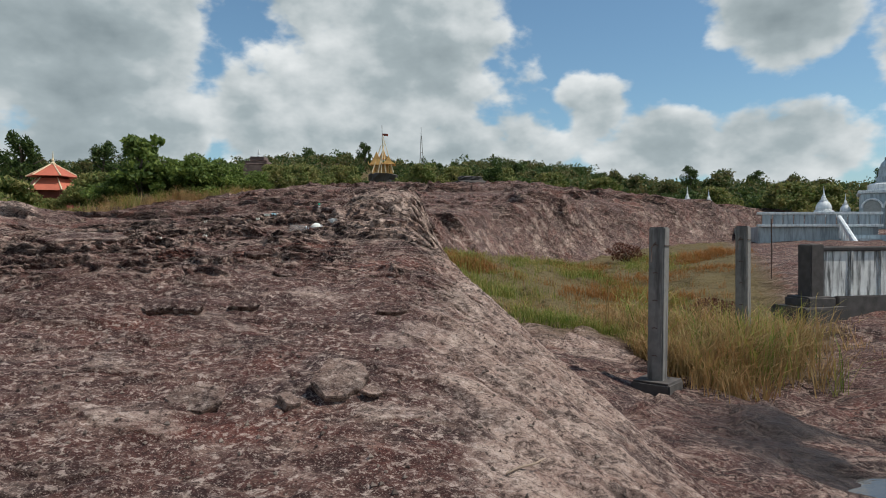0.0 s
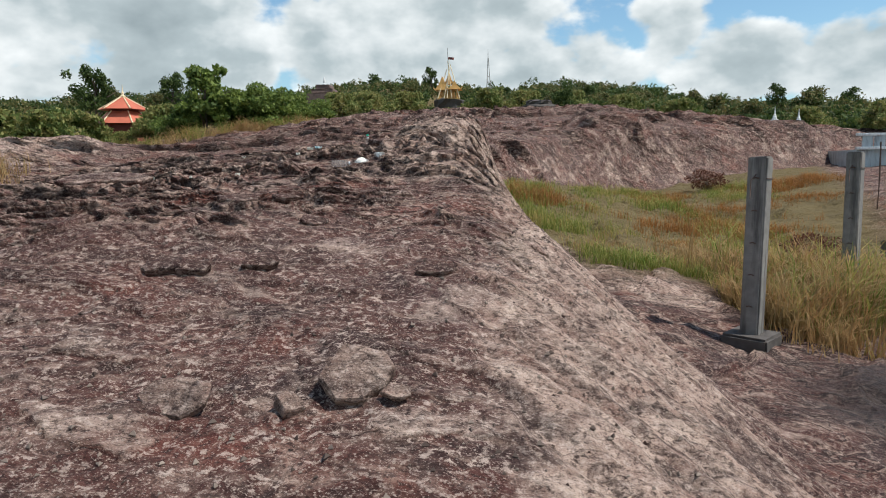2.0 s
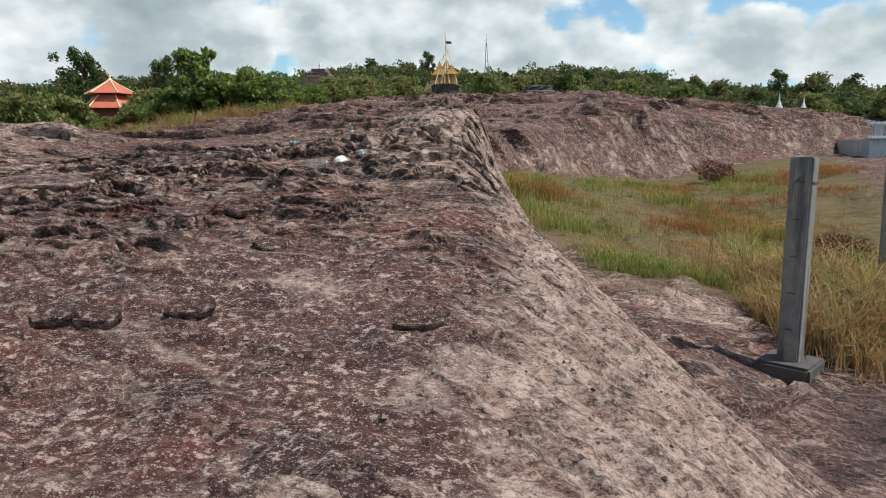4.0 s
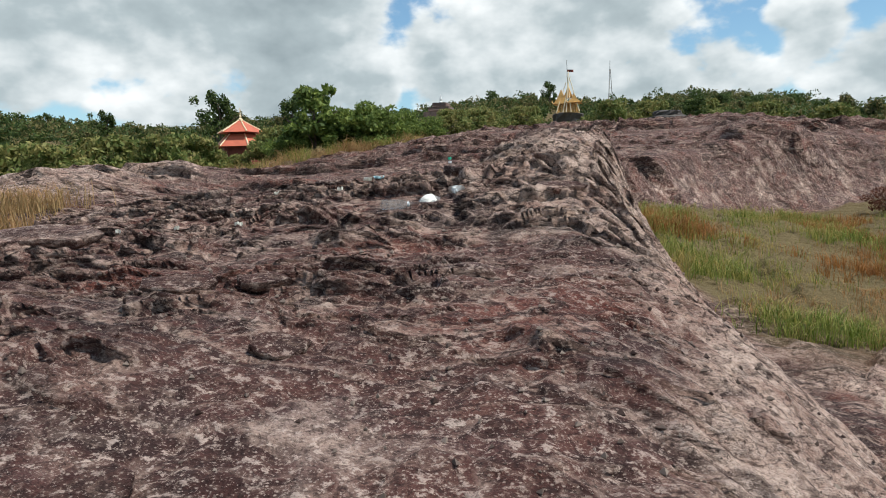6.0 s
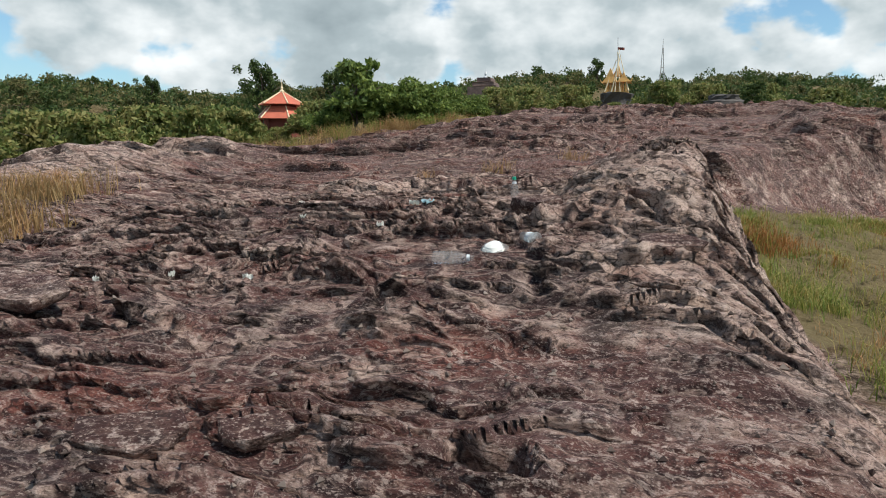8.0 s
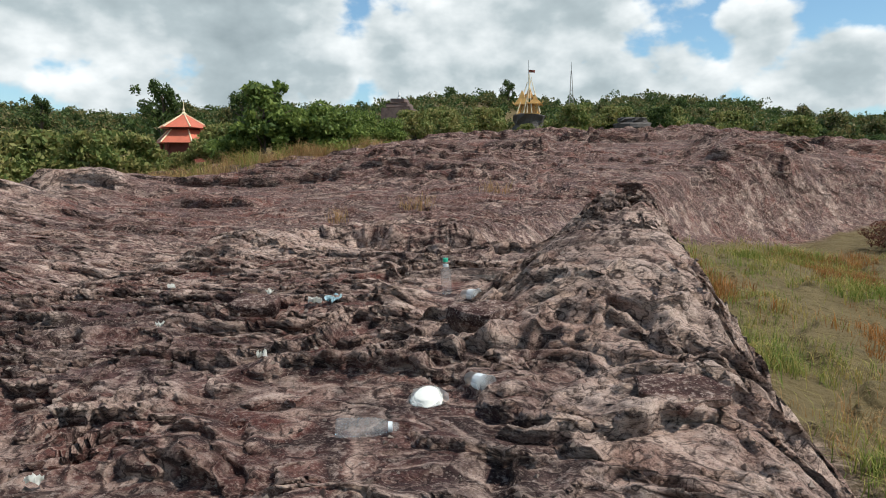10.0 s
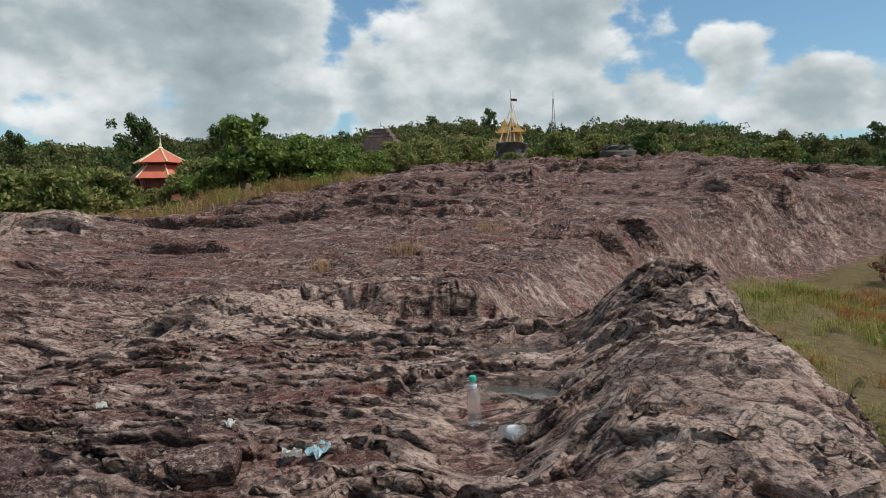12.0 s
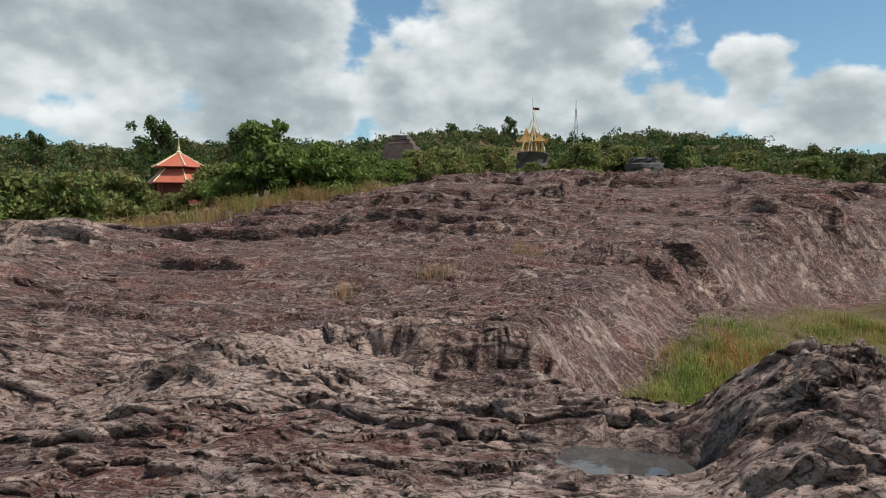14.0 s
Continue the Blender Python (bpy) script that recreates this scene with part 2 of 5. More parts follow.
LEAF_LIGHT = leaf_material("light_leaf", (0.085, 0.125, 0.032), (0.300, 0.335, 0.100), (0.286, 0.247, 0.091))
LEAF_DARK = leaf_material("dark_leaf", (0.032, 0.061, 0.019), (0.123, 0.167, 0.046))
LEAF_FAR = leaf_material("woodland_leaf", (0.040, 0.072, 0.022), (0.150, 0.185, 0.050), (0.20, 0.16, 0.07))
GRASS_GREEN = leaf_material("green_blade", (0.10, 0.15, 0.02), (0.42, 0.46, 0.12), (0.40, 0.28, 0.10))
GRASS_DRY = leaf_material("dry_blade", (0.26, 0.17, 0.07), (0.60, 0.47, 0.24), (0.36, 0.19, 0.08))
GRASS_RUST = leaf_material("rusty_blade", (0.20, 0.085, 0.025), (0.44, 0.24, 0.08), (0.36, 0.15, 0.04))
CHIP = leaf_material("stone_chip", (0.06, 0.035, 0.03), (0.46, 0.38, 0.32))
RED_TWIG = leaf_material("red_brown_twig", (0.09, 0.035, 0.022), (0.20, 0.085, 0.05))
CAP_GREEN = plain("green_cap", (0.02, 0.42, 0.26), 0.35, 0.1)
CLEAR = clear_plastic("clear_plastic", (0.86, 0.92, 0.93))
CLOUDY = clear_plastic("cloudy_plastic", (0.80, 0.82, 0.82), 0.3)
FOAM = plain("white_foam", (0.80, 0.80, 0.74), 0.5, 0.08, 10.0, 80.0)
BLUE_FILM = plain("pale_blue_film", (0.45, 0.66, 0.72), 0.3, 0.25, 20.0, 60.0)
LABEL = plain("faded_label", (0.62, 0.66, 0.68), 0.5, 0.25, 20.0, 60.0)


# ---- the lie of the land ----
def lattice(ix, iy, seed):
    h = (ix.astype(np.int64) * 374761393 + iy.astype(np.int64) * 668265263 + seed * 974711) & 0xFFFFFFFF
    h = ((h ^ (h >> 13)) * 1274126177) & 0xFFFFFFFF
    return ((h ^ (h >> 16)) & 0xFFFFFF) / float(0x1000000)


def value_noise(x, y, seed):
    ix, iy = np.floor(x), np.floor(y)
    fx, fy = x - ix, y - iy
    fx, fy = fx * fx * fx * (fx * (fx * 6 - 15) + 10), fy * fy * fy * (fy * (fy * 6 - 15) + 10)
    a, b = lattice(ix, iy, seed), lattice(ix + 1, iy, seed)
    c, d = lattice(ix, iy + 1, seed), lattice(ix + 1, iy + 1, seed)
    return (a + (b - a) * fx) * (1 - fy) + (c + (d - c) * fx) * fy - 0.5


def fbm(x, y, seed, octaves=4, gain=0.5):
    total, amp = 0.0, 1.0
    for k in range(octaves):
        total = total + amp * value_noise(x * 1.0, y * 1.0, seed + 17 * k)
        x, y, amp = x * 2.03 + 5.1, y * 2.03 - 3.7, amp * gain
    return total


def cells(x, y, seed):
    """Nearest and second nearest cell point; the nearest one's offset and its number from 0 to 1."""
    ix, iy = np.floor(x), np.floor(y)
    best = np.full(x.shape, 9.0)
    second, px, py, num = best.copy(), best.copy(), best.copy(), best.copy()
    for ox in (-1, 0, 1):
        for oy in (-1, 0, 1):
            cx, cy = ix + ox, iy + oy
            dx, dy = x - cx - lattice(cx, cy, seed), y - cy - lattice(cx, cy, seed + 7)
            d = dx * dx + dy * dy
            near = d < best
            second = np.where(near, best, np.minimum(second, d))
            px, py = np.where(near, dx, px), np.where(near, dy, py)
            num = np.where(near, lattice(cx, cy, seed + 13), num)
            best = np.where(near, d, best)
    return np.sqrt(best), np.sqrt(second), px, py, num


def step(a, b, v):
    t = np.clip((v - a) / (b - a), 0, 1)
    return t * t * (3 - 2 * t)


def curve(y, ys, vs, soft=0.3):
    """A line through hand-set heights, rounded off."""
    s = soft * (1 + np.maximum(0, y - 12) * 0.06)
    return sum(np.interp(y + k * s, ys, vs) for k in (-0.8, -0.4, 0, 0.4, 0.8)) / 5


def bump_at(x, y, cx, cy, w, d, h):
    return h * np.exp(-((x - cx) / w) ** 2 - ((y - cy) / d) ** 2)


EDGE_Y = (-8, 0, 4, 6.5, 7.5, 9.2, 10.5, 11.6, 12.4, 13.4, 14.2, 18, 21, 25, 30, 36, 50)
EDGE_TOP = (0.1, -0.1, -0.55, -0.5, -0.55, -0.55, -0.5, -0.55, -1.5, -2.2, -2.5, -1.9, -0.5, 1.4, 6.0, 14, 40)
EDGE_FOOT = (4, 3.2, 2.6, 2.2, 1.5, 0.9, 0.6, 0.5, -0.3, -1.3, -1.6, -0.5, 0.7, 3.0, 8, 16, 46)


def flank(x, y):
    """0 on the rock's back, 1 on the floor of the hollow beside it."""
    x0, x1 = curve(y, EDGE_Y, EDGE_TOP, 0.35), curve(y, EDGE_Y, EDGE_FOOT, 0.35)
    t = (x - x0) / (x1 - x0)
    return np.clip(t, 0, 1), np.clip(t - 1, 0, 99) * (x1 - x0)


def land(x, y):
    """Height of the ground without its small relief."""
    back = curve(y, (-30, -8, 0, 2.4, 3.7, 4.7, 5.5, 6.2, 6.9, 7.7, 8.3, 9.1, 10.3, 11, 12, 13, 13.7, 14.1, 16, 18, 20, 23, 27, 35, 45, 55, 70, 120),
                 (-4, -1.2, 0.02, 0.44, 0.79, 1.0, 1.2, 1.35, 1.49, 1.62, 1.73, 1.86, 1.88, 1.88, 1.84, 1.84, 1.92, 1.98, 1.84, 1.79, 2.0, 2.38, 2.9, 4.0, 5.0, 5.3, 5.0, 4.5))
    left = np.maximum(0, -1.6 - x)
    back = back - 0.07 * np.minimum(left, 5) * step(5, 9, y) * (1 - step(13, 20, y)) - 0.10 * np.maximum(0, left - 5) * step(12, 20, y) * (1 - step(45, 75, y))
    back = back - 0.105 * np.clip(x - 5, 0, 22) * step(18, 30, y) * (1 - step(60, 90, y))
    hollow = curve(y, (-30, -5, 4, 8, 10, 12, 14, 18, 25, 40, 60), (-3, -0.95, -0.32, -0.08, 0.20, 0.36, 0.50, 0.92, 1.2, 1.6, 2.5), 0.5)
    hollow = hollow - 0.17 * (np.clip(x, -3, 5) - 1) + 0.12 * np.clip(x - 5, 0, 4) + 0.03 * np.maximum(0, x - 9)
    t, past = flank(x, y)
    s = t * t * (3 - 2 * t)
    z = back * (1 - s) + hollow * s
    # rough crest beside the drop, with its horn
    line = -0.86 + 0.06 * (y - 8)
    crest = np.exp(-((x - line) / 0.50) ** 4) * (step(8.1, 8.8, y) * 0.22 + step(10.0, 10.9, y) * 0.10) * (1 - step(11.35, 11.65, y))
    z = z + crest
    # gully under the pale nose, draining to the hollow, and the nose's bulging cheek
    z = z - 0.22 * np.exp(-((y - 12.35 - 0.1 * (x + 3)) / 0.55) ** 2) * step(-4.8, -2.6, x) * (1 - step(-0.8, 0.2, x))
    z = z - 0.10 * np.exp(-((y - 10.85 + 0.15 * (x + 1.3)) / 0.4) ** 2) * np.exp(-((x + 1.5) / 0.8) ** 2)
    z = z + bump_at(x, y, -4.7, 13.3, 1.4, 0.75, 0.36) + bump_at(x, y, -0.6, 11.15, 0.34, 0.22, 0.16) + bump_at(x, y, -2.5, 5.1, 1.1, 0.8, 0.12)
    # undercut drop of the nose
    z = z - 0.32 * (1 - step(13.62, 13.80, y + 0.12 * (x + 3) + 0.9 * fbm(x * 1.3, y * 1.3, 44, 4))) * step(12.3, 13.2, y) * step(-5.2, -3.6, x) * (1 - step(-2.3, -1.4, x))
    # side gully and humps beyond it
    z = z - 0.40 * np.exp(-((x + 7.2 - 0.25 * (y - 9)) / 1.5) ** 2) * step(4, 8, y) * (1 - step(13, 18, y))
    z = z + bump_at(x, y, -13, 17, 2.4, 2.2, 1.1) + bump_at(x, y, -15, 22.5, 2.6, 2.4, 0.95) - bump_at(x, y, -1.68, 9.38, 0.32, 0.22, 0.05) - bump_at(x, y, -1.6, 9.02, 0.32, 0.22, 0.10)
    # wooded hill
    r = np.hypot(x, y)
    bearing = np.degrees(np.arctan2(x, y))
    hill = np.interp(r, (55, 80, 110, 200, 300, 1600), (0, 1.2, 3.6, 13.5, 17.0, 24.0))
    hill = 1.34 * hill * (1 - 0.58 * step(-2, 32, bearing)) * (1 - 0.31 * step(12, 34, -bearing)) * (1 + 0.07 * np.sin((bearing + 15) * 0.35)) * step(-140, -60, bearing) * (1 - step(90, 140, bearing))
    return z + hill


def ledges(u, lip=0.06):
    """Saw-toothed terraces along u: a short riser, then a tread that sinks slowly. Returns height and nearness to the lip."""
    fr = u - np.floor(u)
    lip = np.minimum(lip, 0.45)
    return np.clip(fr / lip, 0, 1) - fr, np.clip(fr / lip, 0, 1) * np.exp(-np.maximum(0, fr - lip) / 0.10)


# single hollows under a lip: x, y, half width, half depth, depth
PITS = ((-1.03, 6.20, 0.13, 0.075, 0.18), (-1.75, 7.20, 0.10, 0.07, 0.12), (-1.07, 6.95, 0.09, 0.06, 0.09), 
        (-0.6, 20.3, 1.0, 0.3, 0.35), (0.5, 22.0, 0.9, 0.3, 0.3), (-1.25, 8.35, 0.20, 0.07, 0.14))


def relief(x, y):
    """Small relief: flakes, ledges, pits and ripples. Returns height, a shift towards the walker, and how worn the edges are."""
    t, past = flank(x, y)
    on_back = 1 - step(0.12, 0.45, t)
    in_hollow = step(0.8, 1.0, t)
    far = step(9, 24, np.hypot(x + 1, y - 7))
    near = 1 - far
    n1, n2 = fbm(x * 0.9, y * 0.9, 3, 3), fbm(x * 0.9 + 40, y * 0.9, 4, 3)
    m1, m2 = fbm(x * 3.1, y * 3.1, 6, 2), fbm(x * 3.1 + 20, y * 3.1, 7, 2)
    wx, wy = x + 0.4 * n1 + 0.10 * m1, y + 0.35 * n2 + 0.11 * m2
    rough_part = step(4.9, 7.0, y + 1.4 * n1 + 0.25 * np.maximum(0, -x - 1)) * on_back
    slab = on_back * (1 - rough_part)
    # stacked plates at several sizes: sharp scalloped fronts, upturned lips, treads that sink slowly
    z, shift, wear = 0.0, 0.0, 0.0
    gap = 0.014 + 0.012 * np.maximum(0, y - 12) + 0.010 * np.maximum(0, -x - 4)
    k1, k2, kx, ky, knum = cells(wx * 2.3 + 9, wy * 3.4, 51)
    lobe = np.clip(k1, 0, 1)
    jag = fbm(x * 13, y * 17, 64, 2) * near
    mid_far = 1 - step(17, 30, y)
    for f, amp, lip, seed, slant, wig, every in ((0.36, 0.40, 0.05, 11, 0.10, 1.0, 0.06 + 0.94 * far), (0.95, 0.058 + 0.12 * far, 0.075, 12, 0.25, 1.6, 1.0), (2.1, 0.055 + 0.03 * far, 0.05, 13, -0.22, 1.7, np.maximum(near, mid_far)),
                                                 (4.3, 0.036, 0.08, 14, 0.25, 1.7, near), (8.5, 0.016, 0.14, 15, -0.2, 1.4, near)):
        u = wy * f + slant * f * wx + wig * fbm(wx * f * 0.6, wy * f * 1.1, seed, 3, 0.45) + 0.40 * f * lobe / 3 + (0.05 + 0.045 * f) * jag
        h, near_lip = ledges(u, np.maximum(lip, 3.4 * f * gap))
        there = step(-0.16, -0.02, fbm(x * f * 0.45, y * f * 0.9, seed + 50, 2)) * every
        z = z + amp * (h + 0.30 * near_lip) * there
        shift = shift - 1.3 * amp * near_lip * there
        wear = np.maximum(wear, near_lip * there * (1.0 if f < 5 else 0.5))
    z = z * (0.10 + 0.90 * rough_part)
    shift = shift * (0.08 + 0.92 * rough_part)
    wear = wear * (0.20 + 0.80 * rough_part)
    # hollows eaten into the ledges
    holes = step(0.60, 0.64, knum) * rough_part * step(5.8, 7.5, y) * near
    z = z - 0.075 * holes * (1 - step(0.15, 0.24, k1 + 0.12 * m1))
    shift = shift - 0.055 * holes * np.exp(-((k1 - 0.25) / 0.07) ** 2) * step(0.0, 0.12, ky)
    wear = np.maximum(wear, 0.8 * holes * np.exp(-((k1 - 0.28) / 0.05) ** 2))
    # rugged crest beside the drop: broken plates with holes along its outer side
    rugged = np.exp(-((x + 0.55 - 0.06 * (y - 8)) / 0.50) ** 2) * step(7.2, 8.6, y) * (1 - step(11.5, 12.0, y))
    outer = np.exp(-((x + 0.22 - 0.05 * (y - 8)) / 0.28) ** 2) * step(7.6, 8.8, y) * (1 - step(11.5, 12.0, y))
    r1, r2, rx, ry, rnum = cells(wx * 3.6 + 3, wy * 3.8, 55)
    z = z + rugged * (0.075 * (rnum - 0.5) * step(0.0, 0.12, r2 - r1) + 0.05 * fbm(x * 7, y * 7, 57, 3, 0.6))
    z = z - 0.20 * outer * step(0.45, 0.5, rnum) * (1 - step(0.22, 0.34, r1))
    spire = bump_at(x, y, -0.6, 11.1, 0.42, 0.35, 1.0)
    z = z + 0.10 * spire * (np.floor(3.0 * fbm(x * 3.2, y * 3.2, 58, 3) + 0.5) / 1.5)
    wear = np.maximum(wear, rugged * (0.15 + 0.45 * rnum))
    # smooth plate capping the crest
    cap = 1 - step(0.86, 1.0, np.hypot((x + 0.78) / 0.40, (y - 9.35) / 0.58) + 0.35 * m1)
    z = z * (1 - 0.5 * cap) + 0.05 * cap
    shift = shift * (1 - 0.9 * cap)
    # dark broken pile on the far lip
    pile = bump_at(x, y, -0.7, 21.6, 1.7, 1.1, 1.0)
    z = z + pile * (0.12 + 0.24 * np.floor(5 * fbm(x * 1.3, y * 1.7, 59, 3)) / 2)
    for cx, cy, w, d, depth in PITS:
        q = np.hypot((x - cx) / w, (y - cy) / d + 0.8 * ((x - cx) / w) ** 2) + 0.35 * m1
        z = z - depth * (1 - step(0.5, 1.0, q)) + 0.02 * np.exp(-((q - 1.25) / 0.2) ** 2)
        shift = shift - 0.8 * d * np.exp(-((x - cx) / w) ** 2 - ((y - cy - d * 1.2) / (0.5 * d)) ** 2)
    shift = shift - 0.15 * np.exp(-((y + 0.12 * (x + 3) - 14.0) / 0.14) ** 2) * step(-7.0, -4.5, x) * (1 - step(-2.5, -2.0, x))
    # smooth lower slabs: thin scales, grain, and ripples down the flank
    z = z - 0.02 + 0.05 * n1 + near * ((0.012 + 0.016 * slab) * fbm(x * 6, y * 7, 62, 3, 0.6) + 0.010 * fbm(x * 17, y * 20, 63, 2))
    s1, s2, sx, sy, snum = cells(wx * 1.6 + 4, wy * 2.9 + 2, 71)
    scale = step(0.5, 0.56, snum) * step(0.02, 0.07, s2 - s1) * slab
    z = z + 0.020 * scale * (0.45 - 0.9 * sy)
    shift = shift - 0.02 * scale * np.clip(0.3 - sy, 0, 1)
    wear = np.maximum(wear, scale * np.clip(0.2 - sy, 0, 0.7))
    e1, e2, ex, ey, enum = cells(wx * 4.4 + 4, wy * 7.0 + 2, 75)
    z = z + 0.013 * step(0.5, 0.56, enum) * step(0.02, 0.12, e2 - e1) * (0.5 - 0.8 * ey) * slab
    turn = np.interp(y, (3, 8, 14, 30), (0.55, 1.2, 1.2, 0.4))
    across, down = np.cos(turn) * x + np.sin(turn) * y + 0.10 * n1 + 0.03 * m1, np.cos(turn) * y - np.sin(turn) * x
    runs = fbm(across * 8.0, down * 1.1, 72, 3, 0.6)
    z = z + 0.060 * runs * step(0.06, 0.3, t) * (1 - step(0.85, 1.0, t)) * (1 - 0.6 * far)
    wear = np.maximum(wear, step(0.0, 0.25, runs) * step(0.06, 0.3, t) * 0.7 * (1 - in_hollow))
    h, near_lip = ledges((0.75 * x - 0.45 * y + 0.4 * n1 + 0.1 * m1) * 1.3, 0.07)
    z = z + 0.12 * h * in_hollow * step(-0.1, 0.2, n2) + 0.14 * in_hollow * fbm(x * 0.8, y * 1.6, 81, 4, 0.5) * (1 - 0.6 * far)
    return z, shift * (1 + 0.15 * far), np.clip(wear, 0, 1), np.clip(rough_part + rugged + 0.4 * in_hollow + 0.55 * (1 - on_back) + 0.3 * slab, 0, 1)


POOLS = ((-1.55, 10.85, 0.36, 0.24, 0.12), (-1.52, 9.72, 0.17, 0.09, 0.06), (1.05, 3.18, 0.21, 0.15, 0.13), (0.42, 2.6, 0.17, 0.12, 0.12), (3.9, 6.3, 0.7, 0.3, 0.07))


def ground(x, y):
    """Height with relief, the sideways shift and the worn edges."""
    z, shift, wear, rough = relief(x, y)
    calm = 1 - sum(bump_at(x, y, cx, cy, r, r, 0.85) for cx, cy, r in ((-1.68, 9.35, 0.22), (-1.62, 9.05, 0.18), (-1.55, 10.85, 0.5), (-1.52, 9.72, 0.25), (-1.46, 7.92, 0.22), (-1.72, 7.66, 0.15)))
    z, shift = z * np.clip(calm, 0, 1), shift * np.clip(calm, 0, 1)
    z = z + land(x, y)
    for cx, cy, w, d, depth in POOLS:
        wob = 1 + 0.5 * fbm(x * 2.3, y * 2.3, 90, 3)
        q = np.hypot((x - cx) / w, (y - cy) / d) * wob
        z = z - depth * (1 - step(0.75, 1.25, q)) + 0.03 * np.exp(-((q - 1.45) / 0.25) ** 2)
    return z, shift, wear, rough


def ground_z(x, y):
    z = ground(np.array([float(x)]), np.array([float(y)]))
    return float(z[0][0])
# ---- end of the lie of the land ----


def spread(lo, hi, fine, before, after):
    """Grid lines: even between lo and hi, ever wider outside. before, after: (reach, growth)."""
    sides = []
    for reach, growth in (before, after):
        side, gap, total = [], fine, 0.0
        while total < reach:
            gap = gap * growth
            total += gap
            side.append(total)
        sides.append(np.array(side))
    return np.concatenate([lo - sides[0][::-1], np.arange(lo, hi, fine), hi + fine * 0.2 + sides[1]])


def mesh_object(name, verts, faces, mat, parent=None, smooth=True):
    """One mesh object from arrays: verts (n, 3), faces (m, 3 or 4)."""
    verts, faces = np.asarray(verts, dtype=np.float32), np.asarray(faces, dtype=np.int32)
    me = bpy.data.meshes.new(name)
    me.vertices.add(len(verts))
    me.vertices.foreach_set("co", verts.ravel())
    k = faces.shape[1]
    me.loops.add(faces.size)
    me.loops.foreach_set("vertex_index", faces.ravel())
    me.polygons.add(len(faces))
    me.polygons.foreach_set("loop_start", np.arange(0, faces.size, k, dtype=np.int32))
    me.polygons.foreach_set("loop_total", np.full(len(faces), k, dtype=np.int32))
    me.update(calc_edges=True)
    me.polygons.foreach_set("use_smooth", np.full(len(faces), smooth))
    me.materials.append(mat)
    ob = new(name, me)
    ob.parent = parent
    return ob


def grid_faces(nx, ny):
    i = np.arange(nx * ny).reshape(ny, nx)
    return np.stack([i[:-1, :-1].ravel(), i[:-1, 1:].ravel(), i[1:, 1:].ravel(), i[1:, :-1].ravel()], 1)


def build_ground():
    xs = spread(-3.4, 0.9, 0.020, (1500, 1.024), (1500, 1.040))
    ys = spread(2.2, 11.6, 0.0135, (300, 1.06), (1600, 1.011))
    X, Y = np.meshgrid(xs, ys)
    Z, shift, wear, rough = ground(X, Y)
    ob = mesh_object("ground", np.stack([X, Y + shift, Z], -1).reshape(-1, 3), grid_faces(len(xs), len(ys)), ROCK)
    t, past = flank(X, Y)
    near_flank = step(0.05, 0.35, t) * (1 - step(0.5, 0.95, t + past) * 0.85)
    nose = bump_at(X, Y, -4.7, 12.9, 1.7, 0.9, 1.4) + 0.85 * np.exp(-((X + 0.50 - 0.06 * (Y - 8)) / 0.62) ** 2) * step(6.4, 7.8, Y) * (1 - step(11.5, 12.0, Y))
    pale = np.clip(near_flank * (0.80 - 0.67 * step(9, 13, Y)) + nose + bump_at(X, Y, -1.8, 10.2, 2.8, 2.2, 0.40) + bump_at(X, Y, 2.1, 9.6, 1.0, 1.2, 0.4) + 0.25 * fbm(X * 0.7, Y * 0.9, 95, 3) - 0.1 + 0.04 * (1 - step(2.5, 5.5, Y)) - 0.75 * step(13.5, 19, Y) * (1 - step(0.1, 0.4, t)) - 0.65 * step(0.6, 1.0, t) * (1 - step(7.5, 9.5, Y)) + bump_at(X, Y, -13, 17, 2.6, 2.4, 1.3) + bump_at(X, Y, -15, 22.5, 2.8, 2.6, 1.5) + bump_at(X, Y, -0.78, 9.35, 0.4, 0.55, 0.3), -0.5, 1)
    grass = np.clip(step(0.1, 0.8, past) * step(9.2, 11.0, Y + 0.7 * fbm(X, Y, 97, 2)) * (1 - step(1.6, 2.8, X - 0.35 * Y)), 0, 1)
    wood = step(48, 60, np.hypot(X, Y) + 4 * fbm(X * 0.1, Y * 0.1, 98, 2))
    side = step(15.0, 17.5, -X - 0.12 * Y + 2 * fbm(X * 0.3, Y * 0.3, 99, 2) + 1.5) * step(14, 22, Y)
    soil = np.clip(np.maximum(np.maximum(grass, wood), side), 0, 1)
    wet = np.zeros_like(X)
    for cx, cy, w, d, depth in POOLS:
        wet = np.maximum(wet, 0.8 * np.exp(-(((X - cx) / (w * 1.25)) ** 2 + ((Y - cy) / (d * 1.3)) ** 2) ** 2))
    wet = np.maximum(wet, 0.9 * step(0.0, 0.4, fbm(X * 0.9, Y * 2.0, 92, 3) + 0.33) * np.exp(-(((X - 4.1) / 1.5) ** 2 + ((Y - 6.9) / 1.1) ** 2) ** 2))
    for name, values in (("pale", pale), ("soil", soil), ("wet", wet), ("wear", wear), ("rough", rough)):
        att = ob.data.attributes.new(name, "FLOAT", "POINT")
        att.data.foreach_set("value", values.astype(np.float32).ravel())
    return tagged(ob, "purple-brown weathered sandstone outcrop with flaky ledges and grassy hollow", "ground", kind="structure")


build_ground()


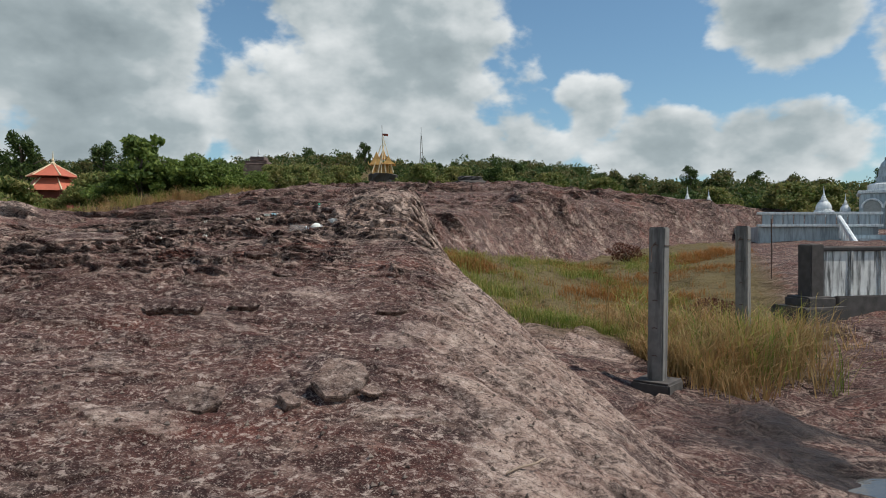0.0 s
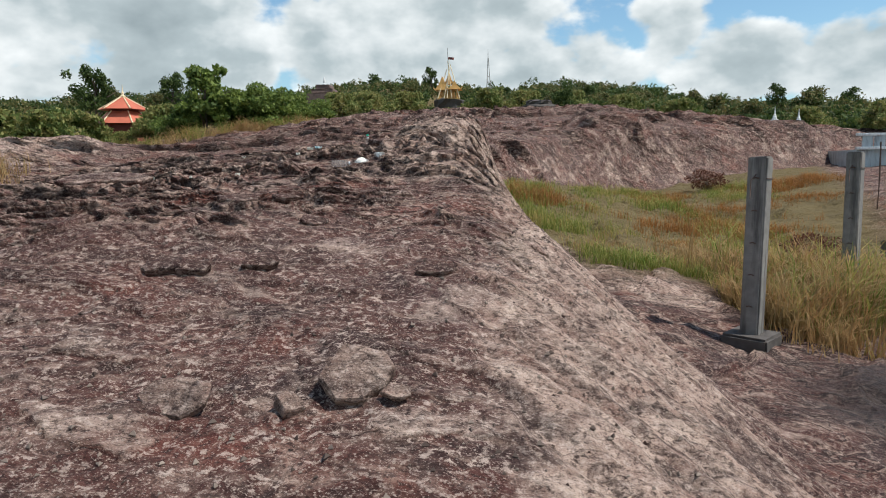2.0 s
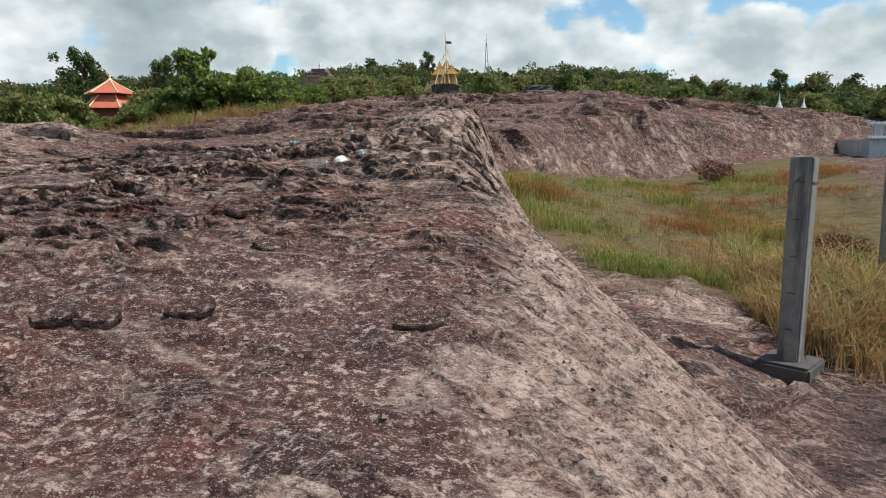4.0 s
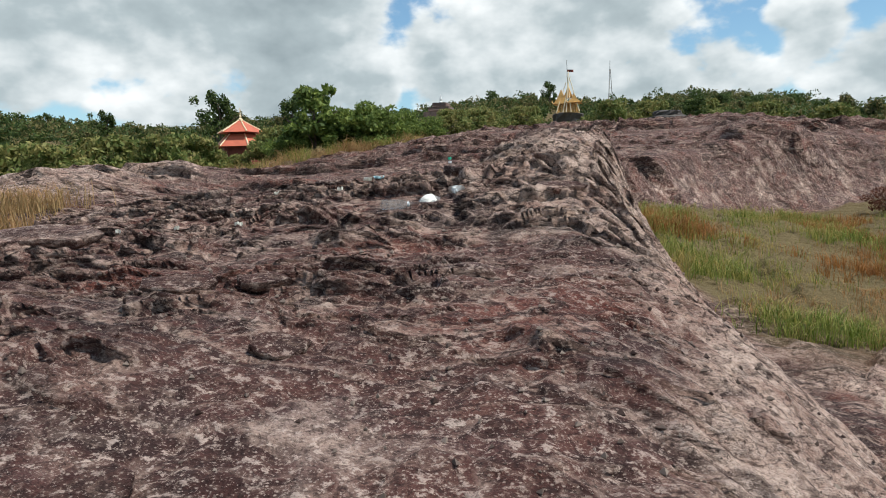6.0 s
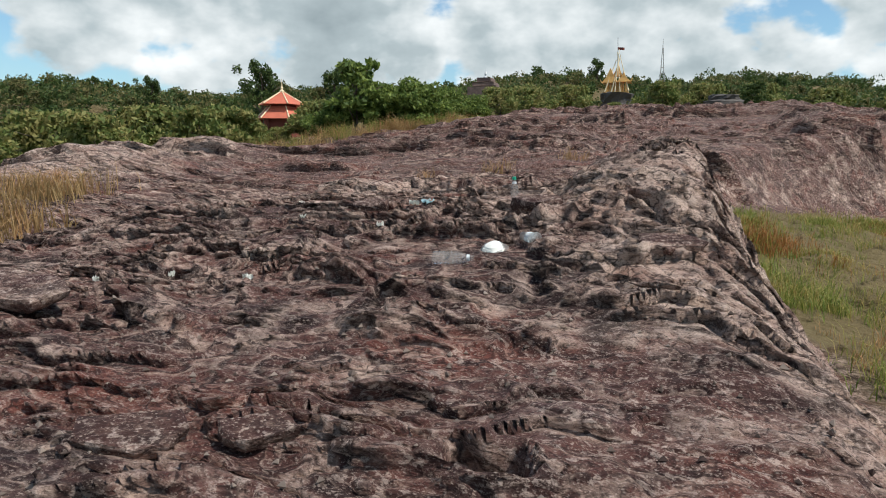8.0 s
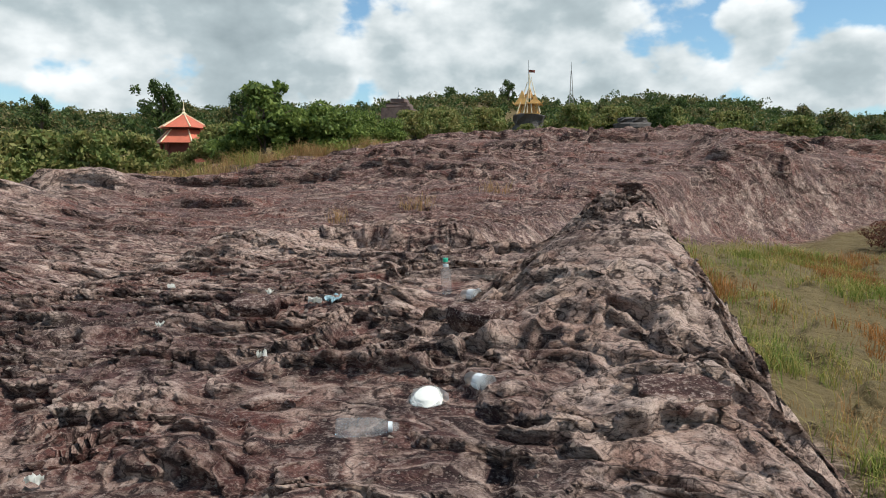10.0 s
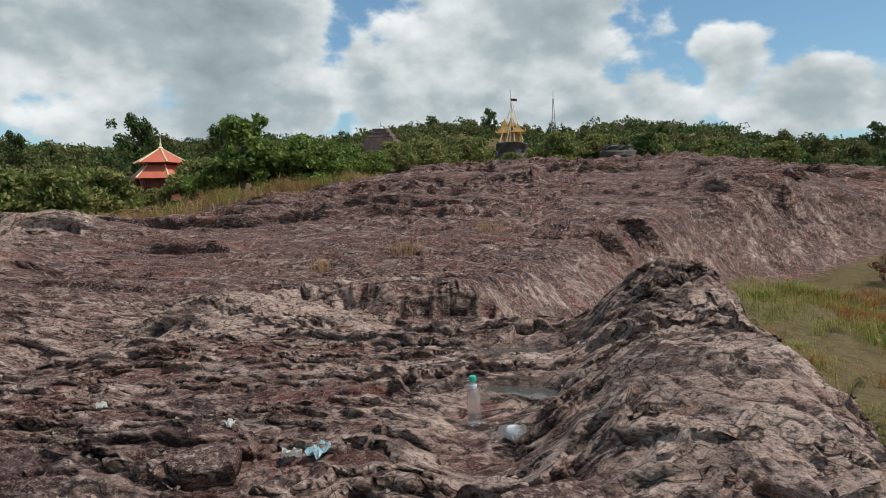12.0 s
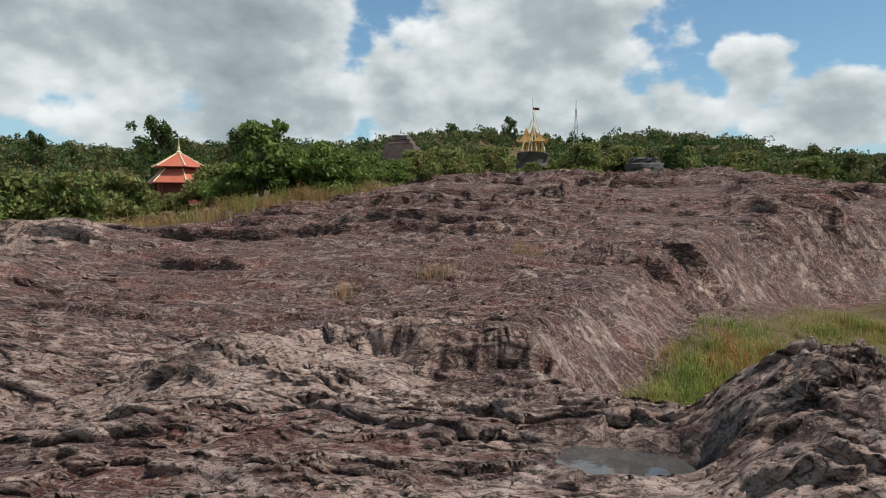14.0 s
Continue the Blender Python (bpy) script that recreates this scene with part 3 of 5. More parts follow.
def build_pools():
    for k, (cx, cy, w, d, depth) in enumerate(POOLS):
        level = min(ground_z(cx + a * w, cy + b * d) for a, b in ((0, 0), (0.3, 0), (-0.3, 0), (0, 0.3), (0, -0.3))) + depth * 0.9
        ring = [(cx + 1.5 * w * math.cos(2 * math.pi * i / 24), cy + 1.5 * d * math.sin(2 * math.pi * i / 24), level) for i in range(24)]
        bm = bmesh.new()
        bm.faces.new([bm.verts.new(p) for p in ring])
        me = bpy.data.meshes.new("puddle")
        bm.to_mesh(me)
        me.materials.append(WATER)
        tagged(new("puddle", me), "still dark rainwater puddle in a rock basin", "water", kind="structure")


build_pools()


# ---- building blocks ----
def part(name, bm, mat, parent=None, label="", smooth=False):
    me = bpy.data.meshes.new(name)
    bm.to_mesh(me)
    bm.free()
    if smooth:
        me.polygons.foreach_set("use_smooth", [True] * len(me.polygons))
    me.materials.append(mat)
    ob = new(name, me)
    ob.parent = parent
    return tagged(ob, label)


def thing(name, m, label, category, group=""):
    ob = new(name)
    ob.matrix_world = m
    ob.empty_display_size = 0.1
    return tagged(ob, label, category, group)


def box(w, d, h, z=0.0, x=0.0, y=0.0, bevel=0.01, bm=None, rough=0.0, top=1.0):
    """A worn block standing at z, tapering to top."""
    bm = bm or bmesh.new()
    made = bmesh.ops.create_cube(bm, size=1)["verts"]
    for v in made:
        k = top if v.co.z > 0 else 1.0
        v.co = Vector((v.co.x * w * k + x, v.co.y * d * k + y, (v.co.z + 0.5) * h + z))
    if bevel:
        edges = {e for v in made for e in v.link_edges}
        bmesh.ops.bevel(bm, geom=list(edges), offset=bevel, segments=2, affect="EDGES")
    if rough:
        for v in bm.verts:
            v.co += Vector([random.uniform(-rough, rough) for _ in range(3)])
    return bm


def lathe(profile, n=24, bm=None, x=0.0, y=0.0):
    """A turned shape from (radius, height) pairs."""
    bm = bm or bmesh.new()
    rings = [[bm.verts.new((x + r * math.cos(2 * math.pi * i / n), y + r * math.sin(2 * math.pi * i / n), z)) for i in range(n)] for r, z in profile]
    for a, b in zip(rings, rings[1:]):
        for i in range(n):
            bm.faces.new((a[i], a[(i + 1) % n], b[(i + 1) % n], b[i]))
    bm.faces.new(rings[0][::-1])
    bm.faces.new(rings[-1])
    return bm


def tube(points, radii, n=7, bm=None):
    """A tapered, bent limb or wire."""
    bm = bm or bmesh.new()
    rings = []
    for k, p in enumerate(points):
        p = Vector(p)
        ahead = Vector(points[min(k + 1, len(points) - 1)]) - Vector(points[max(k - 1, 0)])
        q = ahead.to_track_quat("Z", "Y")
        rings.append([bm.verts.new(p + q @ Vector((radii[k] * math.cos(2 * math.pi * i / n), radii[k] * math.sin(2 * math.pi * i / n), 0))) for i in range(n)])
    for a, b in zip(rings, rings[1:]):
        for i in range(n):
            bm.faces.new((a[i], a[(i + 1) % n], b[(i + 1) % n], b[i]))
    bm.faces.new(rings[0][::-1])
    bm.faces.new(rings[-1])
    return bm


# ---- fence posts ----
def build_post(x, y, height, turn, lean, label):
    z = ground_z(x, y) + 0.02
    ob = thing("fence_post", pose(x, y, z, lean, 0, turn), label, "post", "concrete fence posts")
    part("plinth", box(0.48, 0.48, 0.17, -0.02, bevel=0.02, rough=0.008), BLACK_STONE, ob, "blackened concrete plinth")
    bm = box(0.19, 0.19, height, 0.12, bevel=0.014, rough=0.003)
    part("shaft", bm, CONCRETE, ob)
    for k in range(5):
        zz = 0.45 + k * (height - 0.55) / 4
        part("wire_staple", tube([(-0.103, -0.03, zz), (-0.112, 0.0, zz + 0.01), (-0.103, 0.03, zz)], [0.006] * 3, 5), RUST, ob, "rusty wire staple")
    part("wire", tube([(-0.11, 0, height - 0.06), (-0.16, 0.03, height - 0.12), (-0.19, 0.02, height - 0.22), (-0.25, 0.0, height - 0.30)], [0.007, 0.006, 0.006, 0.004], 5), RUST, ob, "loose rusty wire end")
    part("wire", tube([(-0.10, -0.10, height - 0.10), (0.0, -0.105, height - 0.105), (0.105, -0.10, height - 0.10), (0.105, 0.1, height - 0.10)], [0.005] * 4, 5), RUST, ob, "rusty wire wound round the shaft")
    return ob


build_post(2.60, 8.25, 1.88, 52, 0.6, "weathered square concrete fence post on a black plinth")
build_post(4.86, 11.0, 1.95, 50, -0.4, "mouldy concrete fence post in tall dry grass")


# ---- enclosure wall and white temple ----
def build_wall():
    ob = thing("enclosure_wall", pose(6.95, 12.8, 0.38, 0, 0, 14), "low plastered enclosure wall streaked with black mildew", "wall")
    part("coping", box(6.6, 0.30, 0.09, 0.92, 3.2, bevel=0.02, rough=0.006), BLACK_STONE, ob, "blackened coping")
    for k in range(9):
        part("panel", box(0.60, 0.2, 0.9, 0.05, 0.42 + k * 0.7, bevel=0.02), OLD_WALL, ob)
        part("rib", box(0.10, 0.27, 0.9, 0.05, 0.77 + k * 0.7, bevel=0.02), OLD_WALL, ob)
    part("pillar", box(0.30, 0.34, 1.06, 0.0, -0.04, bevel=0.02, rough=0.006), BLACK_STONE, ob, "blackened end pillar")
    part("step", box(0.62, 0.62, 0.20, -0.12, -0.05, bevel=0.03, rough=0.01), BLACK_STONE, ob)
    part("step", box(0.95, 0.9, 0.34, -0.44, -0.08, bevel=0.03, rough=0.01), BLACK_STONE, ob)
    part("footing", box(6.4, 0.4, 0.6, -0.52, 3.6, bevel=0.02), BLACK_STONE, ob)
    post = thing("gate_pier", pose(11.0, 14.0, 0.35, 0, 0, 25), "short blackened concrete gate pier", "pier")
    part("shaft", box(0.55, 0.5, 1.55, 0, bevel=0.03, rough=0.01), BLACK_STONE, post)
    part("cap", box(0.68, 0.62, 0.1, 1.55, bevel=0.02), BLACK_STONE, post)


def stupa_profile(r, h):
    return [(r * a, h * b) for a, b in ((1.0, 0), (1.0, 0.05), (0.9, 0.06), (0.9, 0.10), (0.8, 0.11), (0.8, 0.15), (0.7, 0.16), (0.72, 0.19), (0.6, 0.21), (0.60, 0.30), (0.54, 0.38),
                                          (0.42, 0.45), (0.30, 0.49), (0.32, 0.50), (0.32, 0.54), (0.2, 0.55), (0.22, 0.58), (0.17, 0.60), (0.18, 0.63), (0.12, 0.66), (0.12, 0.69), (0.07, 0.73), (0.04, 0.85), (0.008, 1.0))]


def build_stupa(x, y, z, r, h, mat, label, group=""):
    ob = thing("stupa", pose(x, y, z), label, "stupa", group)
    prof = stupa_profile(r, h)
    part("base", lathe(prof[:9], 28), mat, ob, smooth=False)
    part("bell", lathe(prof[8:13], 28), mat, ob, smooth=True)
    part("spire", lathe(prof[12:], 20), mat, ob, smooth=False)
    return ob


def build_temple():
    gate = thing("temple_gate", pose(23.2, 35.2, 2.1, 0, 0, -30) @ Matrix.Diagonal((0.62, 0.62, 0.62, 1)), "grey-white temple shrine with arched niches and bell spire", "shrine")
    part("body", box(4.6, 4.6, 2.9, 0, bevel=0.06), GREY_PAINT, gate)
    part("cornice", box(5.0, 5.0, 0.25, 2.9, bevel=0.05), WHITE_PAINT, gate)
    for sx in (-1, 0, 1):
        bm = bmesh.new()
        n = 14
        pts = [(-0.6, 0.3), (0.6, 0.3)] + [(0.6 * math.cos(math.pi * i / n), 1.7 + 0.6 * math.sin(math.pi * i / n)) for i in range(n + 1)]
        front = [bm.verts.new((sx * 1.5 + px, -2.42, pz)) for px, pz in pts]
        rear = [bm.verts.new((sx * 1.5 + px, -2.28, pz)) for px, pz in pts]
        bm.faces.new(front)
        for i in range(len(pts)):
            j = (i + 1) % len(pts)
            bm.faces.new((front[i], rear[i], rear[j], front[j]))
        part("niche", bm, GREY_METAL, gate, "dark arched niche")
        bm = tube([(sx * 1.5 + 0.72 * math.cos(math.pi * i / n), -2.45, 1.7 + 0.72 * math.sin(math.pi * i / n)) for i in range(n + 1)], [0.09] * (n + 1), 6)
        part("arch", bm, WHITE_PAINT, gate)
    part("gable", lathe([(1.9, 3.1), (1.9, 3.3), (1.75, 3.35), (1.75, 3.7), (1.6, 3.8)], 24), WHITE_PAINT, gate)
    part("bell", lathe([(1.25, 3.7), (1.3, 3.9), (1.1, 4.0), (1.15, 4.3), (1.0, 4.45), (0.95, 5.0), (0.8, 5.5), (0.5, 5.8)], 28), GREY_PAINT, gate, smooth=True)
    part("spire", lathe([(0.55, 5.8), (0.55, 6.0), (0.35, 6.05), (0.38, 6.2), (0.25, 6.3), (0.27, 6.45), (0.14, 6.6), (0.1, 7.2), (0.012, 8.2)], 18), GREY_PAINT, gate)
    terrace = thing("temple_terrace", pose(15.3, 32.2, 1.45, 0, 0, -6), "pale terrace with panelled parapet before the temple", "terrace")
    part("platform", box(5.4, 5.0, 1.65, -0.95, 2.4, 2.7, bevel=0.03), GREY_PAINT, terrace)
    part("parapet_rail", box(5.6, 0.22, 0.12, 1.28, 2.4, 0.1, bevel=0.02), WHITE_PAINT, terrace)
    for k in range(11):
        part("parapet_panel", box(0.42, 0.12, 0.50, 0.80, 0.05 + k * 0.48, 0.1, bevel=0.02), GREY_PAINT, terrace)
    part("parapet_plinth", box(5.6, 0.26, 0.12, 0.70, 2.4, 0.1, bevel=0.02), WHITE_PAINT, terrace)
    stair = thing("temple_stair", pose(18.9, 29.0, 0.25, 0, 0, -14), "white stair with sloping balustrades leading to the temple", "stair")
    for k in range(8):
        part("tread", box(1.9, 0.34, 0.19, 0.19 * k, 0, 0.34 * k, bevel=0.015), GREY_PAINT, stair)
    for sx in (-1.05, 1.05):
        bm = tube([(sx, -0.3, 0.8), (sx, 2.7, 2.35)], [0.11, 0.11], 8)
        part("handrail", bm, WHITE_PAINT, stair)
        for k in range(9):
            zz = 0.19 * k * 0.95
            part("baluster", lathe([(0.05, zz - 0.1), (0.07, zz + 0.2), (0.04, zz + 0.45), (0.06, zz + 0.80)], 10, x=sx, y=-0.25 + k * 0.35), WHITE_PAINT, stair)
    build_stupa(19.5, 34.9, 2.75, 0.62, 1.55, WHITE_PAINT, "small white bell-shaped stupa beside the temple", "temple stupas")
    build_stupa(21.2, 35.9, 2.75, 0.42, 1.25, WHITE_PAINT, "small white bell-shaped stupa beside the temple", "temple stupas")
    a, b = 19.0, 53.0
    za = land(np.array([a]), np.array([b]))[0]
    build_stupa(a, b, za - 0.2, 0.8, 2.1, WHITE_PAINT, "slender white stupa on the rock crest", "crest stupas")
    build_stupa(a + 1.9, b + 0.6, za - 0.2, 0.75, 1.95, WHITE_PAINT, "slender white stupa on the rock crest", "crest stupas")
    build_stupa(a - 1.7, b, za - 0.3, 0.4, 0.8, WHITE_PAINT, "low white stupa on the rock crest", "crest stupas")


build_wall()
build_temple()
stake = part("metal_stake", tube([(0, 0, -0.1), (0.01, 0, 0.7), (-0.01, 0, 1.5)], [0.02, 0.018, 0.015], 6), RUST)
stake.matrix_world = pose(8.2, 17.0, ground_z(8.2, 17.0))
tagged(stake, "thin rusty metal stake standing in the grass", "stake")


# ---- red pavilion ----
def hip_roof(half, z0, z1, n=6, inner=0.08):
    bm = bmesh.new()
    low = [bm.verts.new((half * math.cos(2 * math.pi * i / n), half * math.sin(2 * math.pi * i / n), z0)) for i in range(n)]
    m = 0.5 + 0.5 * inner
    mid = [bm.verts.new((half * m * math.cos(2 * math.pi * i / n), half * m * math.sin(2 * math.pi * i / n), z0 + (z1 - z0) * 0.5)) for i in range(n)]
    top = [bm.verts.new((half * inner * math.cos(2 * math.pi * i / n), half * inner * math.sin(2 * math.pi * i / n), z1)) for i in range(n)]
    for a, b in ((low, mid), (mid, top)):
        for i in range(n):
            bm.faces.new((a[i], a[(i + 1) % n], b[(i + 1) % n], b[i]))
    bm.faces.new(top)
    bm.faces.new(low[::-1])
    return bm


def build_pavilion():
    z = 1.7
    ob = thing("pavilion", pose(-24.2, 42.3, z, 0, 0, 15) @ Matrix.Diagonal((1.22, 1.22, 1.0, 1)), "small pavilion with two-tiered orange-red roof behind bushes", "pavilion")
    part("body", lathe([(0.95, 0), (0.95, 2.85)], 6), RED_WALL, ob)
    for i in range(6):
        part("post", lathe([(0.09, 0), (0.09, 2.95)], 8, x=1.12 * math.cos(math.pi * i / 3), y=1.12 * math.sin(math.pi * i / 3)), RED_WALL, ob)
    roofs = ((1.42, 2.85, 3.62, 0.55), (1.22, 3.74, 4.55, 0.07))
    part("lower_roof", hip_roof(*roofs[0][:3], 6, 0.55), ROOF_RED, ob)
    part("drum", lathe([(0.72, 3.5), (0.72, 3.8)], 6), RED_WALL, ob)
    part("upper_roof", hip_roof(*roofs[1][:3], 6, 0.07), ROOF_RED, ob)
    for r0, z0, z1, k in roofs:
        for i in range(6):
            a = 2 * math.pi * i / 6
            pts = [(r0 * f * math.cos(a), r0 * f * math.sin(a), zz + 0.02) for f, zz in ((1.02, z0), (0.5 + 0.5 * k, z0 + (z1 - z0) * 0.5), (k, z1))]
            part("ridge_trim", tube(pts, [0.04, 0.035, 0.03], 6), ROOF_TRIM, ob, "cream ridge trim")
    part("finial", lathe([(0.12, 4.5), (0.14, 4.6), (0.05, 4.7), (0.07, 4.8), (0.03, 4.9), (0.01, 5.35)], 10), ROOF_TRIM, ob)


build_pavilion()


# ---- golden shrine, masts, stone shrine ----
def build_shrines():
    x, y = -8.4, 95.0
    z = 9.3
    ob = thing("golden_shrine", pose(x, y, z) @ Matrix.Diagonal((1.05, 1.05, 1.1, 1)), "golden gabled spirit shrine on a dark rock block", "shrine")
    bm = lathe([(2.0, -5.0), (1.9, -0.2), (1.6, 0.1), (1.7, 0.6), (2.0, 1.2), (1.5, 1.35)], 14)
    for v in bm.verts:
        v.co += Vector((random.uniform(-0.25, 0.25), random.uniform(-0.25, 0.25), random.uniform(-0.1, 0.1)))
    part("rock_block", bm, BLACK_STONE, ob, "dark rock block")
    part("floor", box(2.8, 2.2, 0.16, 1.3, bevel=0.03), GOLD, ob)
    for sx in (-1.1, -0.35, 0.35, 1.1):
        part("column", lathe([(0.13, 1.45), (0.1, 1.6), (0.1, 2.4), (0.14, 2.5)], 10, x=sx, y=-0.85), GOLD, ob)
        part("column", lathe([(0.13, 1.45), (0.1, 1.6), (0.1, 2.4), (0.14, 2.5)], 10, x=sx, y=0.85), GOLD, ob)
    part("cella", box(1.6, 1.1, 1.05, 1.45, bevel=0.02), GOLD, ob)
    for cx, w, z0, z1, d in ((-0.75, 0.95, 2.45, 4.1, 1.0), (0.85, 0.85, 2.5, 3.5, 1.2), (0.1, 0.6, 3.2, 4.6, 0.7)):
        bm = bmesh.new()
        a = [bm.verts.new((cx + px, py, pz)) for px, py, pz in ((-w, -d, z0), (w, -d, z0), (w * 0.45, -d * 0.9, z0 + (z1 - z0) * 0.42), (0, -d * 0.85, z1), (-w * 0.45, -d * 0.9, z0 + (z1 - z0) * 0.42))]
        b = [bm.verts.new((v.co.x, -v.co.y, v.co.z)) for v in a]
        bm.faces.new(a)
        bm.faces.new(b[::-1])
        for i in range(5):
            bm.faces.new((a[i], b[i], b[(i + 1) % 5], a[(i + 1) % 5]))
        part("gable_roof", bm, GOLD, ob)
        for sx in (-1, 1):
            part("roof_horn", tube([(cx + sx * w * 0.95, -d, z0), (cx + sx * w * 1.12, -d, z0 + 0.18), (cx + sx * w * 1.14, -d, z0 + 0.5)], [0.08, 0.06, 0.01], 6), GOLD, ob)
    for x0, x1, z1 in ((-0.5, 0.35, 5.6), (0.5, -0.05, 5.9), (-0.1, 0.15, 6.2), (1.5, 0.35, 5.2), (-1.3, -0.15, 5.0)):
        part("pole", tube([(x0, -1.2, 1.4), (x1, -0.4, z1)], [0.08, 0.04], 6), ROOF_TRIM, ob, "leaning cream pole")
    part("flag_pole", tube([(0, 0, 4.6), (-0.1, 0, 7.6)], [0.05, 0.03], 6), GREY_METAL, ob)
    bm = bmesh.new()
    cols = [[bm.verts.new((-0.08 + 0.2 * k, 0.05 * math.sin(k * 1.7), 6.2 + dz - 0.02 * k)) for dz in (0, 0.3)] for k in range(5)]
    for p, q in zip(cols, cols[1:]):
        bm.faces.new((p[0], q[0], q[1], p[1]))
    part("pennant", bm, RED_WALL, ob, "faded pennant")
    crag = thing("boulder", pose(2.4, 60.0, 5.2), "dark layered boulder half hidden by bushes", "boulder")
    for k, (w, zz, hh) in enumerate(((2.6, -0.8, 1.3), (2.9, 0.45, 0.55), (2.7, 0.95, 0.6), (2.1, 1.5, 0.45))):
        bm = lathe([(w * 0.46, zz), (w * 0.52, zz + hh * 0.3), (w * 0.5, zz + hh * 0.8), (w * 0.42, zz + hh)], 18)
        for v in bm.verts:
            v.co += Vector((random.uniform(-0.12, 0.12), random.uniform(-0.12, 0.12), random.uniform(-0.06, 0.06)))
        part("rock_layer", bm, BLACK_STONE, crag)
    mast = thing("mast", pose(-3.2, 100.0, 9.5), "thin lattice mast rising above the bushes", "mast")
    for k in range(3):
        a = 2 * math.pi * k / 3
        part("leg", tube([(0.9 * math.cos(a), 0.9 * math.sin(a), 0), (0.25 * math.cos(a), 0.25 * math.sin(a), 4.4), (0.05 * math.cos(a), 0.05 * math.sin(a), 7.4)], [0.07, 0.055, 0.05], 6), GREY_METAL, mast)
    for k in range(6):
        s = 0.75 - 0.11 * k
        ring = [(s * math.cos(2 * math.pi * i / 3), s * math.sin(2 * math.pi * i / 3), 0.9 + 0.8 * k) for i in range(4)]
        part("brace", tube(ring, [0.04] * 4, 5), GREY_METAL, mast)
    part("tip", tube([(0, 0, 7.0), (0, 0, 8.6)], [0.05, 0.02], 6), GREY_METAL, mast)
    shrine = thing("stone_shrine", pose(-27.0, 100.0, 11.6), "small ruined stone shrine with a white finial on the hillside", "shrine")
    for k, (w, h0, h) in enumerate(((4.2, -3, 3.8), (3.2, 0.8, 0.7), (2.2, 1.5, 0.6))):
        part("tier", box(w, w, h, h0, bevel=0.1, rough=0.12), RED_STONE, shrine)
    part("finial", lathe([(0.3, 2.0), (0.3, 2.3), (0.15, 2.4), (0.2, 2.7), (0.02, 3.4)], 10), WHITE_PAINT, shrine)


RED_STONE = plain("red_brown_stone", (0.17, 0.115, 0.10), 0.9, 0.4, 1.5, 12.0)
build_shrines()


# ---- plants ----
def leaf_cloud(rng, lobes, count, size, flat=0.25, droop=0.0):
    """Leaf blades (quads, bent along the middle) scattered over lobes (x, y, z, rx, ry, rz)."""
    lobes = np.array(lobes)
    weight = lobes[:, 3] * lobes[:, 5]
    pick = rng.choice(len(lobes), count, p=weight / weight.sum())
    way = rng.normal(size=(count, 3))
    way /= np.linalg.norm(way, axis=1)[:, None]
    rad = 1 - 0.45 * rng.random(count) ** 2
    rad *= 1 + 0.22 * np.sin(way[:, 0] * 5 + pick) * np.sin(way[:, 2] * 6 + pick * 2.1)
    mid = lobes[pick, :3] + way * lobes[pick, 3:] * rad[:, None]
    along = rng.normal(size=(count, 3)) * 0.8 + way * 0.5
    along[:, 2] -= droop
    along /= np.linalg.norm(along, axis=1)[:, None]
    nor = way + rng.normal(size=(count, 3)) * 0.6 + np.array([0, 0, flat])
    side = np.cross(along, nor)
    side /= np.linalg.norm(side, axis=1)[:, None] + 1e-9
    s = size * (0.6 + 0.8 * rng.random(count))[:, None]
    v = np.stack([mid - along * s, mid + side * s * 0.5, mid + along * s, mid - side * s * 0.5], 1).reshape(-1, 3)
    f = np.arange(count * 4).reshape(-1, 4)
    return v, f


